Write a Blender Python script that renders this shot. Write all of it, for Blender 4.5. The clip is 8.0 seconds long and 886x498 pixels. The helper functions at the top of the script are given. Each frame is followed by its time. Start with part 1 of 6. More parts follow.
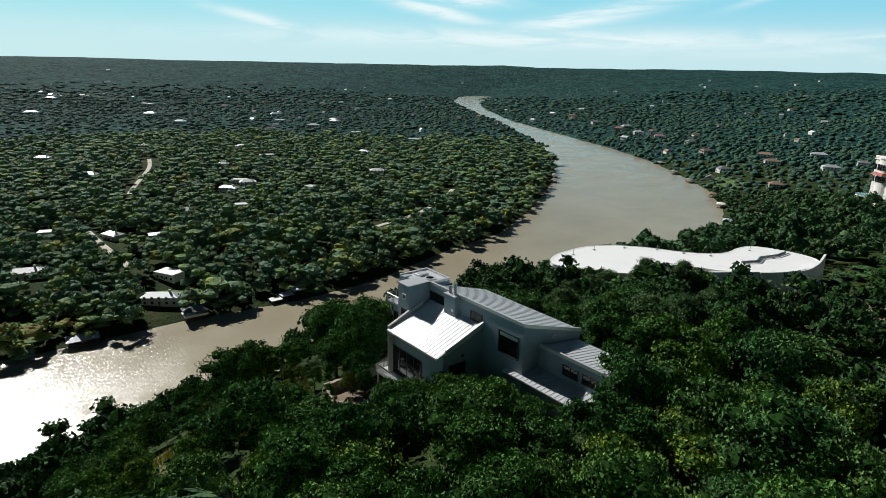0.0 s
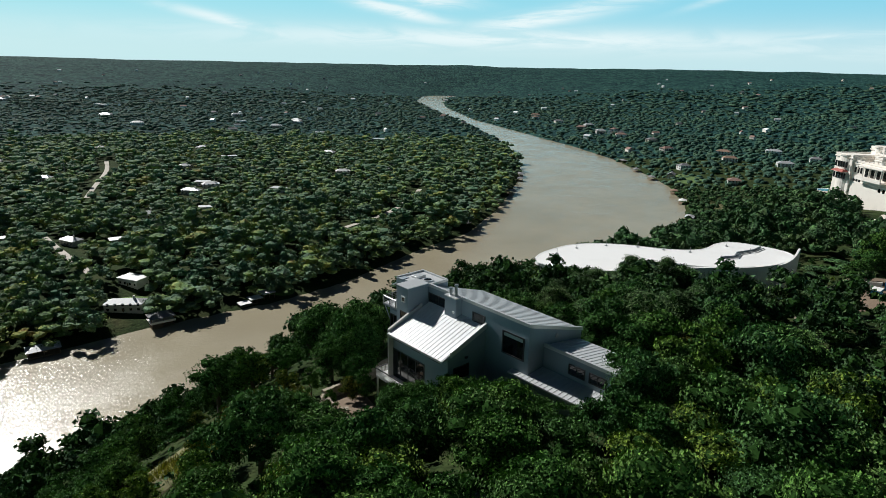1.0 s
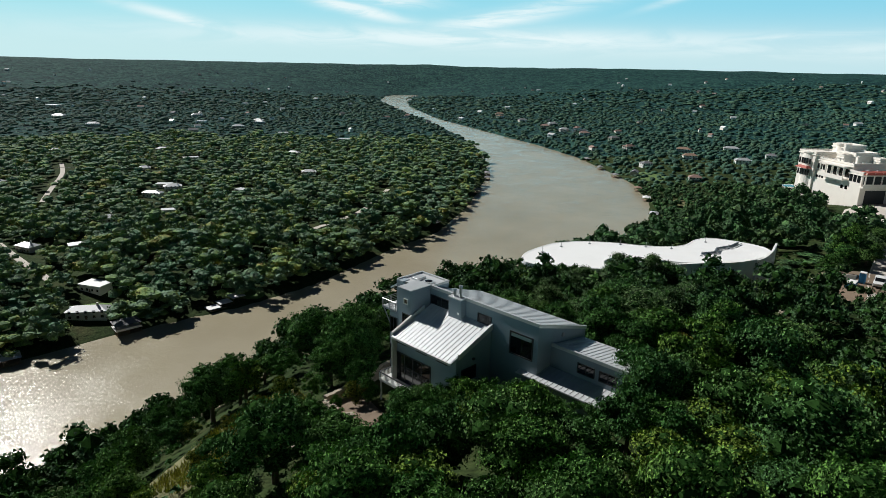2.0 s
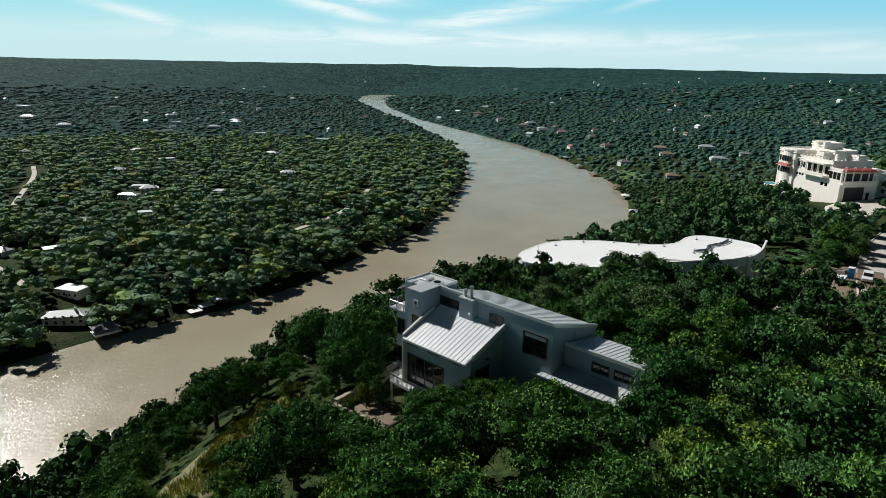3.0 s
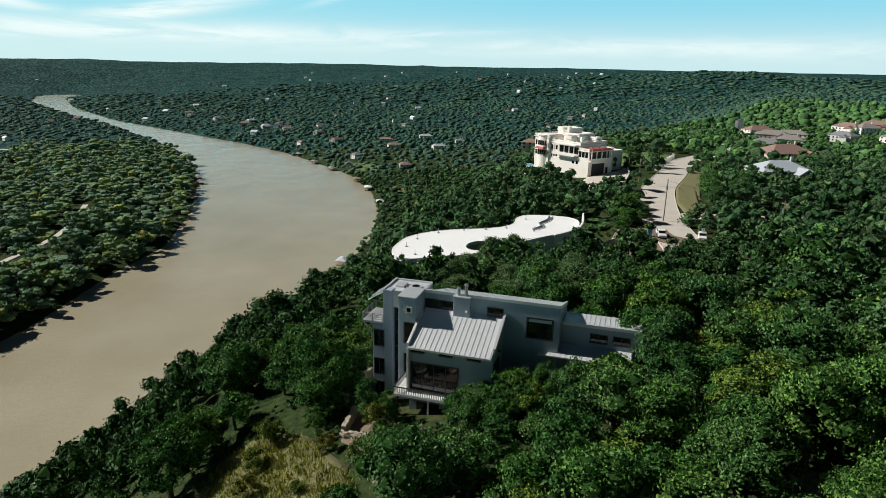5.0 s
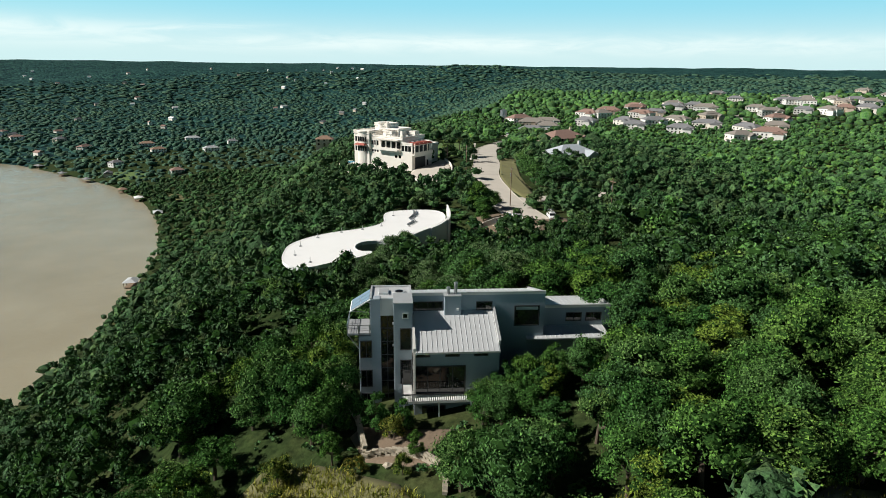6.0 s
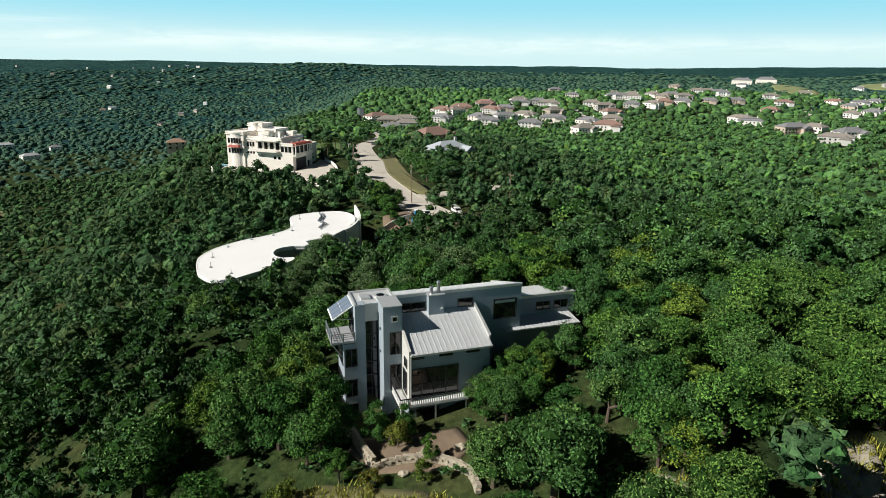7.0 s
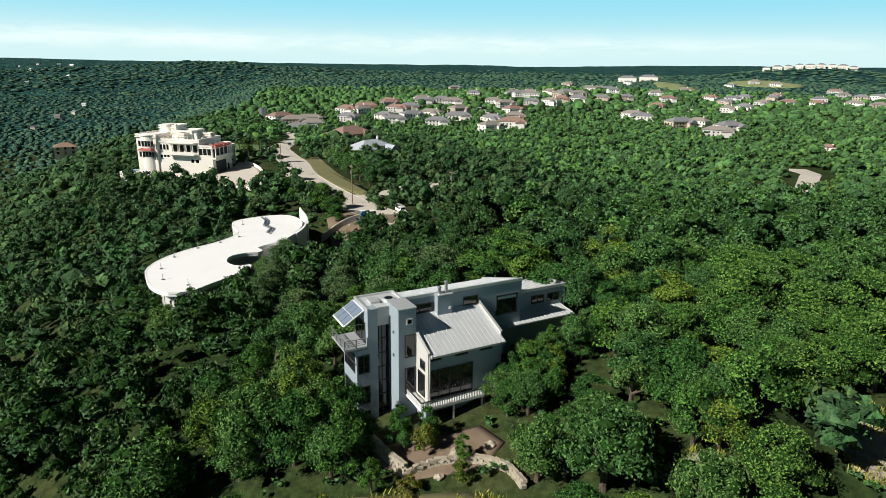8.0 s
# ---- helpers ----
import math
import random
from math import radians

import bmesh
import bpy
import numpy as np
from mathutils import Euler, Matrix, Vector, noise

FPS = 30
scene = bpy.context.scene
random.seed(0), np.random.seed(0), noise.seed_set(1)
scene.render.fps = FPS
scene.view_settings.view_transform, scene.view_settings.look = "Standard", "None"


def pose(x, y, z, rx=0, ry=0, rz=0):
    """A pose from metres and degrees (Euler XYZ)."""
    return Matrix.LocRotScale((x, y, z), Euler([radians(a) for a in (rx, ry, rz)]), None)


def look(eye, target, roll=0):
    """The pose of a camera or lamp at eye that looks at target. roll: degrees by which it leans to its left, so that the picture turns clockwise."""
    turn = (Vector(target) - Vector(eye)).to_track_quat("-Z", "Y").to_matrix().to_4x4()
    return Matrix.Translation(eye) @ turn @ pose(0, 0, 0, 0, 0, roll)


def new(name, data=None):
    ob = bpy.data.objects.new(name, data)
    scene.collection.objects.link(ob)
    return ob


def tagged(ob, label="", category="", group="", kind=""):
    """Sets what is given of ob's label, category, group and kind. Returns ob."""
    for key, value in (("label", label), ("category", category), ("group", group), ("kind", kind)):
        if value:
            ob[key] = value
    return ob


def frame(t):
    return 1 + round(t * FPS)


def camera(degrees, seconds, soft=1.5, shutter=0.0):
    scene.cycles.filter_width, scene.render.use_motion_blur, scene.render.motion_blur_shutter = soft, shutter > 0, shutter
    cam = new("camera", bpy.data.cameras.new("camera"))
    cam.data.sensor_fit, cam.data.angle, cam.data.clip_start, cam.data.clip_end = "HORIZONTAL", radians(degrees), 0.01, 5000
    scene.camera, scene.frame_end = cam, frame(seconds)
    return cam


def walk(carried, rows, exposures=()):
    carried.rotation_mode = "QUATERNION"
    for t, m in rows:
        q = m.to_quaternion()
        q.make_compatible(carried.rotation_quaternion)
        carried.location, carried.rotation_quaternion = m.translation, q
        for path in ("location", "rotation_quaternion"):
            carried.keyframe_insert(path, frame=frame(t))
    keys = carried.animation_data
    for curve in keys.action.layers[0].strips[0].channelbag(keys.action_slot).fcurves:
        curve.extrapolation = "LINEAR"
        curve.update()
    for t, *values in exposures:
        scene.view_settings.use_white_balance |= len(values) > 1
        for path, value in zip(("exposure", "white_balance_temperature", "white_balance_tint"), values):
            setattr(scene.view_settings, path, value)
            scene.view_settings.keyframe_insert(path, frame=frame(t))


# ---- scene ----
cam = camera(71.0, 8.0, soft=0.6)
# seconds, x, y, z, yaw, pitch, lean to the left
PATH = [
    (0.0, 0.00, 0.00, 151.50, 0.00, -16.56, 1.15),
    (0.5, -2.06, 0.30, 151.50, -1.78, -16.55, 1.14),
    (1.0, -4.12, 0.72, 151.47, -3.38, -16.53, 1.14),
    (1.5, -6.18, 1.12, 151.46, -5.05, -16.52, 1.16),
    (3.0, -12.21, 2.37, 151.43, -8.82, -16.52, 1.13),
    (3.5, -14.19, 2.90, 151.46, -10.15, -16.50, 1.16),
    (4.0, -22.14, 5.38, 151.45, -18.85, -16.48, 1.11),
    (4.5, -31.18, 8.19, 151.60, -26.07, -16.49, 0.98),
    (4.7, -34.74, 10.14, 151.60, -29.30, -16.46, 1.05),
    (5.8, -54.39, 25.93, 152.10, -51.28, -16.58, 0.79),
    (6.0, -57.58, 30.58, 152.01, -55.90, -16.56, 0.71),
    (6.5, -61.89, 38.97, 151.75, -64.50, -16.53, 0.72),
    (7.0, -63.79, 44.17, 151.67, -69.82, -16.55, 0.84),
    (7.5, -65.34, 49.69, 151.60, -74.09, -16.56, 0.88),
    (8.0, -66.60, 56.04, 151.42, -79.13, -16.55, 0.89),
]
walk(cam, [(t, pose(x, y, z, 90 + p, 0, yaw) @ pose(0, 0, 0, 0, 0, r)) for t, x, y, z, yaw, p, r in PATH],
     exposures=[(0.0, 0.13, 6120, 9), (3.5, 0.14, 6150, 9), (5.8, 0.28, 6400, 9), (8.0, 0.36, 6450, 9)])

# ---- sky and sun ----
SUN_AZ, SUN_EL = -41.0, 37.0      # degrees from +y towards +x; height
world = bpy.data.worlds.new("sky")
scene.world = world
world.use_nodes = True
wn, wl = world.node_tree.nodes, world.node_tree.links
wn.clear()


def wnode(kind, **put):
    n = wn.new(kind)
    for k, v in put.items():
        n.inputs[k].default_value = v
    return n


sky = wn.new("ShaderNodeTexSky")
sky.sky_type, sky.sun_disc = "NISHITA", False
sky.sun_elevation, sky.sun_rotation = radians(SUN_EL), radians(SUN_AZ)
sky.altitude, sky.air_density, sky.dust_density, sky.ozone_density = 300, 0.14, 0.0, 1.5
coord = wn.new("ShaderNodeTexCoord")
split = wn.new("ShaderNodeSeparateXYZ")
wl.new(coord.outputs["Generated"], split.inputs["Vector"])


def ranged(lo, hi, to_lo, to_hi):
    n = wn.new("ShaderNodeMapRange")
    n.interpolation_type = "SMOOTHSTEP"
    for k, v in (("From Min", lo), ("From Max", hi), ("To Min", to_lo), ("To Max", to_hi)):
        n.inputs[k].default_value = v
    wl.new(split.outputs["Z"], n.inputs["Value"])
    return n.outputs["Result"]


def wmix(fac, x, y):
    n = wn.new("ShaderNodeMix")
    n.data_type = "RGBA"
    for k, v in (("Factor", fac), ("A", x), ("B", y)):
        if isinstance(v, tuple):
            n.inputs[k].default_value = (*v, 1)
        else:
            wl.new(v, n.inputs[k])
    return n.outputs["Result"]


def wmath(how, x, y=None):
    n = wn.new("ShaderNodeMath")
    n.operation = how
    for k, v in ((0, x), (1, y)):
        if isinstance(v, (int, float)):
            n.inputs[k].default_value = v
        elif v is not None:
            wl.new(v, n.inputs[k])
    return n.outputs[0]


# pale haze low down that turns to clear cyan and then to the open sky; milkier on the sun's side
east = wmath("ARCTAN2", split.outputs["X"], split.outputs["Y"])
sunward = wn.new("ShaderNodeMapRange")
for k, v in (("From Min", -0.6), ("From Max", 0.75), ("To Min", 1.0), ("To Max", 0.0)):
    sunward.inputs[k].default_value = v
wl.new(east, sunward.inputs["Value"])
low = wmix(sunward.outputs["Result"], (10.6, 14.2, 14.4), (11.2, 15.2, 14.8))
high = wmix(sunward.outputs["Result"], (5.2, 12.0, 14.4), (7.2, 14.2, 15.0))
haze = wmix(ranged(0.012, 0.095, 0.0, 1.0), low, high)
air = wmix(ranged(0.12, 0.24, 0.0, 1.0), haze, sky.outputs["Color"])
# thin cirrus: feathered streaks, each with a place, a slant, a length and a thickness in radians, and a veil low down
feather = wn.new("ShaderNodeMapping")
feather.inputs["Scale"].default_value = (6.0, 6.0, 34.0)
feather.inputs["Rotation"].default_value = (0, radians(-14), 0)
wl.new(coord.outputs["Generated"], feather.inputs["Vector"])
wisp = wnode("ShaderNodeTexNoise", Scale=1.3, Detail=8.0, Roughness=0.6, Distortion=0.9)
wl.new(feather.outputs["Vector"], wisp.inputs["Vector"])
cloud = None
for az0, el0, slant, length, thick, strength in (
        (-14.5, 3.0, -0.22, 5.5, 0.42, 0.8), (-1.0, 4.4, -0.20, 4.5, 0.5, 0.95), (1.5, 5.2, -0.05, 4.0, 0.5, 0.9), (12.0, 4.1, 0.20, 8.0, 0.75, 0.95),
        (10.0, 2.2, 0.0, 26.0, 0.8, 0.75), (62.0, 1.7, 0.0, 55.0, 0.75, 0.55), (33.0, 2.5, 0.05, 7.0, 0.35, 0.5), (26.0, 5.6, 0.3, 3.0, 0.3, 0.4)):
    du = wmath("SUBTRACT", east, radians(az0))
    dw = wmath("SUBTRACT", wmath("SUBTRACT", split.outputs["Z"], radians(el0)), wmath("MULTIPLY", du, slant))
    q = wmath("ADD", wmath("POWER", wmath("ABSOLUTE", wmath("DIVIDE", du, radians(length))), 2.0), wmath("POWER", wmath("ABSOLUTE", wmath("DIVIDE", dw, radians(thick))), 2.0))
    one = wmath("MULTIPLY", wmath("EXPONENT", wmath("MULTIPLY", q, -1.0)), strength)
    cloud = one if cloud is None else wmath("MAXIMUM", cloud, one)
thread = wn.new("ShaderNodeMapRange")
thread.interpolation_type = "SMOOTHSTEP"
for k, v in (("From Min", 0.30), ("From Max", 0.62), ("To Min", 0.25), ("To Max", 1.25)):
    thread.inputs[k].default_value = v
wl.new(wisp.outputs["Fac"], thread.inputs["Value"])
cover = wmath("MINIMUM", wmath("MULTIPLY", cloud, thread.outputs["Result"]), 0.92)
clouded = wmix(cover, air, (15.6, 17.2, 16.6))
back = wnode("ShaderNodeBackground", Strength=0.05)
wl.new(clouded, back.inputs["Color"])
wout = wn.new("ShaderNodeOutputWorld")
wl.new(back.outputs["Background"], wout.inputs["Surface"])

sun = new("sun", bpy.data.lights.new("sun", "SUN"))
sun.data.energy, sun.data.angle, sun.data.color = 5.0, radians(0.53), (1.0, 0.95, 0.87)
a, e = radians(SUN_AZ), radians(SUN_EL)
sun.matrix_world = look((0, 0, 400), (-100 * math.sin(a), -100 * math.cos(a), 400 - 100 * math.tan(e)))


# ---- materials ----
def mat(name, base, rough=0.7, metal=0.0):
    """A node material; returns it, its nodes, its links and its Principled shader."""
    m = bpy.data.materials.new(name)
    m.use_nodes = True
    b = m.node_tree.nodes["Principled BSDF"]
    b.inputs["Base Color"].default_value = (*base, 1)
    b.inputs["Roughness"].default_value, b.inputs["Metallic"].default_value = rough, metal
    return m, m.node_tree.nodes, m.node_tree.links, b


def noisy(nt, scale, detail=4.0, rough=0.55, vec=None):
    """A noise in world metres, or along vec."""
    n = nt.nodes.new("ShaderNodeTexNoise")
    n.inputs["Scale"].default_value, n.inputs["Detail"].default_value, n.inputs["Roughness"].default_value = scale, detail, rough
    if vec is None:
        g = nt.nodes.new("ShaderNodeNewGeometry")
        vec = g.outputs["Position"]
    nt.links.new(vec, n.inputs["Vector"])
    return n.outputs["Fac"]


def steps(nt, fac, stops):
    r = nt.nodes.new("ShaderNodeValToRGB")
    el = r.color_ramp.elements
    while len(el) < len(stops):
        el.new(0.5)
    for s, (p, c) in zip(el, stops):
        s.position, s.color = p, (*c, 1)
    nt.links.new(fac, r.inputs["Fac"])
    return r.outputs["Color"]


def blend(nt, fac, x, y, how="MIX"):
    n = nt.nodes.new("ShaderNodeMix")
    n.data_type, n.blend_type = "RGBA", how
    for k, v in (("Factor", fac), ("A", x), ("B", y)):
        if isinstance(v, (int, float)):
            n.inputs[k].default_value = v
        elif isinstance(v, tuple):
            n.inputs[k].default_value = (*v, 1)
        else:
            nt.links.new(v, n.inputs[k])
    return n.outputs["Result"]


def bump(nt, shader, fac, strength, dist):
    n = nt.nodes.new("ShaderNodeBump")
    n.inputs["Strength"].default_value, n.inputs["Distance"].default_value = strength, dist
    nt.links.new(fac, n.inputs["Height"])
    nt.links.new(n.outputs["Normal"], shader.inputs["Normal"])


def plain(name, base, rough=0.7, metal=0.0, vary=0.18, scale=1.2, relief=0.0):
    """A surface with faint stains at two scales."""
    m, n, l, b = mat(name, base, rough, metal)
    nt = m.node_tree
    dark = tuple(c * (1 - vary) for c in base)
    lite = tuple(min(1, c * (1 + vary * 0.5)) for c in base)
    col = steps(nt, noisy(nt, scale, 5), [(0.3, dark), (0.5, base), (0.75, lite)])
    col = blend(nt, 0.35, col, steps(nt, noisy(nt, scale * 14, 3), [(0.3, dark), (0.7, lite)]))
    l.new(col, b.inputs["Base Color"])
    if relief:
        bump(nt, b, noisy(nt, scale * 30, 3), 0.5, relief)
    return m


def leafy(name, stops, per_thing, glow=0.02, grain=5.0, patch_size=0.12, crisp=1.0, clump=1.0):
    """Foliage: tone changes from tree to tree and from leaf clump to leaf clump, and light passes through."""
    m, n, l, b = mat(name, stops[1][1], 0.8)
    nt = m.node_tree
    if per_thing:
        tone = n.new("ShaderNodeObjectInfo").outputs["Random"]
    else:
        tone = noisy(nt, patch_size, 3.0, 0.7)
    base = steps(nt, tone, stops)
    isle = n.new("ShaderNodeNewGeometry").outputs["Random Per Island"]
    base = blend(nt, 1.0, base, steps(nt, isle, [(0.0, (1 - 0.5 * clump,) * 3), (0.6, (1, 1, 1)), (1.0, (1 + 0.65 * clump, 1 + 0.6 * clump, 1 + 0.35 * clump))]), "MULTIPLY")
    fine = noisy(nt, grain, 4.0, 0.75)
    base = blend(nt, 1.0, base, steps(nt, fine, [(0.32, tuple(1 - crisp * q for q in (0.65, 0.62, 0.60))), (0.5, (1, 1, 1)), (0.68, tuple(1 + crisp * q for q in (0.65, 0.60, 0.45)))]), "MULTIPLY")
    l.new(base, b.inputs["Base Color"])
    bump(nt, b, noisy(nt, grain * 0.7, 3.0, 0.7), 1.0, 0.9 / grain)
    b.inputs["Specular IOR Level"].default_value = 0.12
    tr = n.new("ShaderNodeBsdfTranslucent")
    l.new(blend(nt, 1.0, base, (1.3, 1.5, 0.6), "MULTIPLY"), tr.inputs["Color"])
    mx = n.new("ShaderNodeMixShader")
    mx.inputs["Fac"].default_value = glow
    l.new(b.outputs["BSDF"], mx.inputs[1])
    l.new(tr.outputs["BSDF"], mx.inputs[2])
    l.new(mx.outputs["Shader"], n["Material Output"].inputs["Surface"])
    return m


LEAF_JUNIPER = leafy("juniper_foliage", [(0.0, (0.033, 0.101, 0.026)), (0.35, (0.050, 0.132, 0.028)), (0.75, (0.088, 0.181, 0.031)), (1.0, (0.142, 0.212, 0.033))], True)
LEAF_OAK = leafy("oak_foliage", [(0.0, (0.054, 0.132, 0.045)), (0.5, (0.083, 0.178, 0.051)), (1.0, (0.117, 0.211, 0.058))], True)
# yellow-green elm leaves, brightened: front light on the slope put into the colour
LEAF_ELM_LIT = leafy("lit_elm_foliage", [(0.0, (0.056, 0.147, 0.032)), (0.5, (0.083, 0.186, 0.038)), (1.0, (0.120, 0.210, 0.046))], True)
LEAF_PALE = leafy("pale_oak_foliage", [(0.0, (0.092, 0.158, 0.072)), (0.5, (0.115, 0.185, 0.085)), (1.0, (0.135, 0.205, 0.090))], True)
LEAF_SHRUB = leafy("yellowed_foliage", [(0.0, (0.0975, 0.1425, 0.0250)), (0.5, (0.1425, 0.1650, 0.0300)), (1.0, (0.1950, 0.1800, 0.0350))], True)
LEAF_WOODS = leafy("hillside_foliage", [(0.26, (0.030, 0.089, 0.032)), (0.38, (0.049, 0.129, 0.038)), (0.48, (0.072, 0.146, 0.064)), (0.58, (0.069, 0.169, 0.040)), (0.74, (0.132, 0.178, 0.050))], False, grain=1.6)
# cedar green, darkened: the side-lit bluff's shade is put into the colour
LEAF_CEDAR_SHADED = leafy("shaded_cedar_foliage", [(0.26, (0.022, 0.065, 0.027)), (0.40, (0.035, 0.093, 0.032)), (0.52, (0.055, 0.112, 0.048)), (0.74, (0.084, 0.129, 0.042))], False, grain=1.6)
LEAF_GRASS = leafy("dry_grass_blades", [(0.3, (0.16, 0.20, 0.030)), (0.5, (0.26, 0.27, 0.050)), (0.7, (0.36, 0.33, 0.085))], False, grain=6.0, patch_size=0.5)
# green and yellowing leaves, lifted and blued to carry haze over the plain
LEAF_PLAIN = leafy("valley_foliage", [(0.26, (0.056, 0.135, 0.094)), (0.38, (0.084, 0.177, 0.103)), (0.47, (0.126, 0.196, 0.125)), (0.56, (0.137, 0.230, 0.078)), (0.64, (0.267, 0.291, 0.078)), (0.74, (0.281, 0.199, 0.078))], False, grain=0.9, patch_size=0.045, crisp=0.6, clump=0.45)
# distance haze put into the colour: leaf green shifted towards teal
LEAF_HAZED = leafy("hazed_foliage", [(0.28, (0.034, 0.082, 0.064)), (0.45, (0.046, 0.104, 0.072)), (0.62, (0.068, 0.126, 0.076))], False, grain=0.3, patch_size=0.02, crisp=0.5, clump=0.4)
# inside of the crowns, darkened to stand for shade between leaf clumps
INNER_SHADE = plain("shaded_inner_crown", (0.020, 0.050, 0.012), 1.0, vary=0.5, scale=2.5)
INNER_SHADE.node_tree.nodes["Principled BSDF"].inputs["Specular IOR Level"].default_value = 0.0
BARK = plain("bark", (0.10, 0.075, 0.055), 0.9, vary=0.4, scale=3.0, relief=0.02)

GROUND, gn, gl, gb = mat("ground", (0.08, 0.075, 0.04), 0.95)
gt = GROUND.node_tree
scrub = steps(gt, noisy(gt, 0.05, 6, 0.65), [(0.30, (0.022, 0.040, 0.015)), (0.50, (0.034, 0.056, 0.020)), (0.66, (0.056, 0.066, 0.028)), (0.80, (0.100, 0.092, 0.050))])
grit = steps(gt, noisy(gt, 0.9, 5), [(0.3, (0.45, 0.45, 0.45)), (0.65, (1.15, 1.1, 1.0))])
gl.new(blend(gt, 1.0, scrub, grit, "MULTIPLY"), gb.inputs["Base Color"])
gb.inputs["Specular IOR Level"].default_value = 0.05
bump(gt, gb, noisy(gt, 0.25, 6), 0.8, 1.2)

# closed woodland seen from afar: crowns of about ten metres, blue haze put into their colour
HAZED_CANOPY, cn, cl, cb = mat("hazed_canopy", (0.05, 0.12, 0.07), 0.95)
ct = HAZED_CANOPY.node_tree
cb.inputs["Specular IOR Level"].default_value = 0.05
crowns = cn.new("ShaderNodeTexVoronoi")
crowns.inputs["Scale"].default_value = 0.075
cg = cn.new("ShaderNodeNewGeometry")
cl.new(cg.outputs["Position"], crowns.inputs["Vector"])
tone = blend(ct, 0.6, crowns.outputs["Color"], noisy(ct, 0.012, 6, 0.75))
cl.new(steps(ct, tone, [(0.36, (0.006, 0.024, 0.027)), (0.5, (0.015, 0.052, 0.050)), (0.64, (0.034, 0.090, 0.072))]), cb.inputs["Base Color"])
dome = cn.new("ShaderNodeMath")
dome.operation = "SUBTRACT"
dome.inputs[0].default_value = 1.0
cl.new(crowns.outputs["Distance"], dome.inputs[1])
bump(ct, cb, dome.outputs[0], 1.0, 6.0)

WATER, wn2, wl2, wb = mat("muddy_water", (0.21, 0.145, 0.085), 0.16)
wt = WATER.node_tree
wl2.new(steps(wt, noisy(wt, 0.012, 4), [(0.3, (0.305, 0.266, 0.180)), (0.7, (0.375, 0.336, 0.240))]), wb.inputs["Base Color"])
wb.inputs["IOR"].default_value = 1.46
# wind-ruffled and calmer streaks
ruffle = wt.nodes.new("ShaderNodeMapRange")
for k, v in (("From Min", 0.35), ("From Max", 0.65), ("To Min", 0.13), ("To Max", 0.27)):
    ruffle.inputs[k].default_value = v
wl2.new(noisy(wt, 0.03, 5, 0.6), ruffle.inputs["Value"])
wl2.new(ruffle.outputs["Result"], wb.inputs["Roughness"])
bump(wt, wb, noisy(wt, 0.30, 7, 0.75), 0.6, 0.42)


# ---- mesh helpers ----
def raw(name, verts, faces, material, smooth=False, inner=None, inner_faces=None):
    """A mesh from numpy arrays; faces all have the same number of corners. inner: a second material, for the faces flagged in inner_faces."""
    me = bpy.data.meshes.new(name)
    verts, faces = np.asarray(verts, np.float32), np.asarray(faces, np.int32)
    k = faces.shape[1]
    me.vertices.add(len(verts))
    me.vertices.foreach_set("co", verts.ravel())
    me.loops.add(faces.size)
    me.loops.foreach_set("vertex_index", faces.ravel())
    me.polygons.add(len(faces))
    me.polygons.foreach_set("loop_start", np.arange(0, faces.size, k, dtype=np.int32))
    me.polygons.foreach_set("loop_total", np.full(len(faces), k, np.int32))
    me.polygons.foreach_set("use_smooth", np.full(len(faces), smooth))
    me.materials.append(material)
    if inner is not None:
        me.materials.append(inner)
        me.polygons.foreach_set("material_index", np.asarray(inner_faces, np.int32))
    me.update()
    me.validate()
    return me


def part(name, bm, material, parent=None, label="", at=None):
    """Links a bmesh as one mesh object, under parent where one is given."""
    me = bpy.data.meshes.new(name)
    bm.normal_update()
    bm.to_mesh(me)
    bm.free()
    me.materials.append(material)
    ob = new(name, me)
    if parent is not None:
        ob.parent = parent
    if at is not None:
        ob.matrix_basis = at
    if label:
        tagged(ob, label=label)
    return ob


def piece(name, me, parent, at):
    """One more object on a shared mesh."""
    ob = new(name, me)
    ob.parent = parent
    ob.matrix_basis = at
    return ob


def empty(name, at, label, category, group="", kind=""):
    ob = new(name)
    ob.matrix_basis = at
    return tagged(ob, label, category, group, kind)


def add_box(bm, x0, x1, y0, y1, z0, z1, bevel=0.0):
    r = bmesh.ops.create_cube(bm, size=1.0, matrix=Matrix.Translation(((x0 + x1) / 2, (y0 + y1) / 2, (z0 + z1) / 2)) @ Matrix.Diagonal((x1 - x0, y1 - y0, z1 - z0, 1)))
    if bevel:
        es = list({ed for v in r["verts"] for ed in v.link_edges})
        bmesh.ops.bevel(bm, geom=es, offset=bevel, segments=1, affect="EDGES")
    return r["verts"]


def box(x0, x1, y0, y1, z0, z1, bevel=0.0):
    bm = bmesh.new()
    add_box(bm, x0, x1, y0, y1, z0, z1, bevel)
    return bm


def prism(outline, z0, z1):
    """An upright solid over an outline; z0 and z1 are numbers or functions of x, y."""
    f0 = z0 if callable(z0) else (lambda x, y: z0)
    f1 = z1 if callable(z1) else (lambda x, y: z1)
    bm = bmesh.new()
    lo = [bm.verts.new((x, y, f0(x, y))) for x, y in outline]
    hi = [bm.verts.new((x, y, f1(x, y))) for x, y in outline]
    bm.faces.new(lo[::-1])
    bm.faces.new(hi)
    n = len(outline)
    for i in range(n):
        bm.faces.new((lo[i], lo[(i + 1) % n], hi[(i + 1) % n], hi[i]))
    bmesh.ops.recalc_face_normals(bm, faces=bm.faces[:])
    return bm


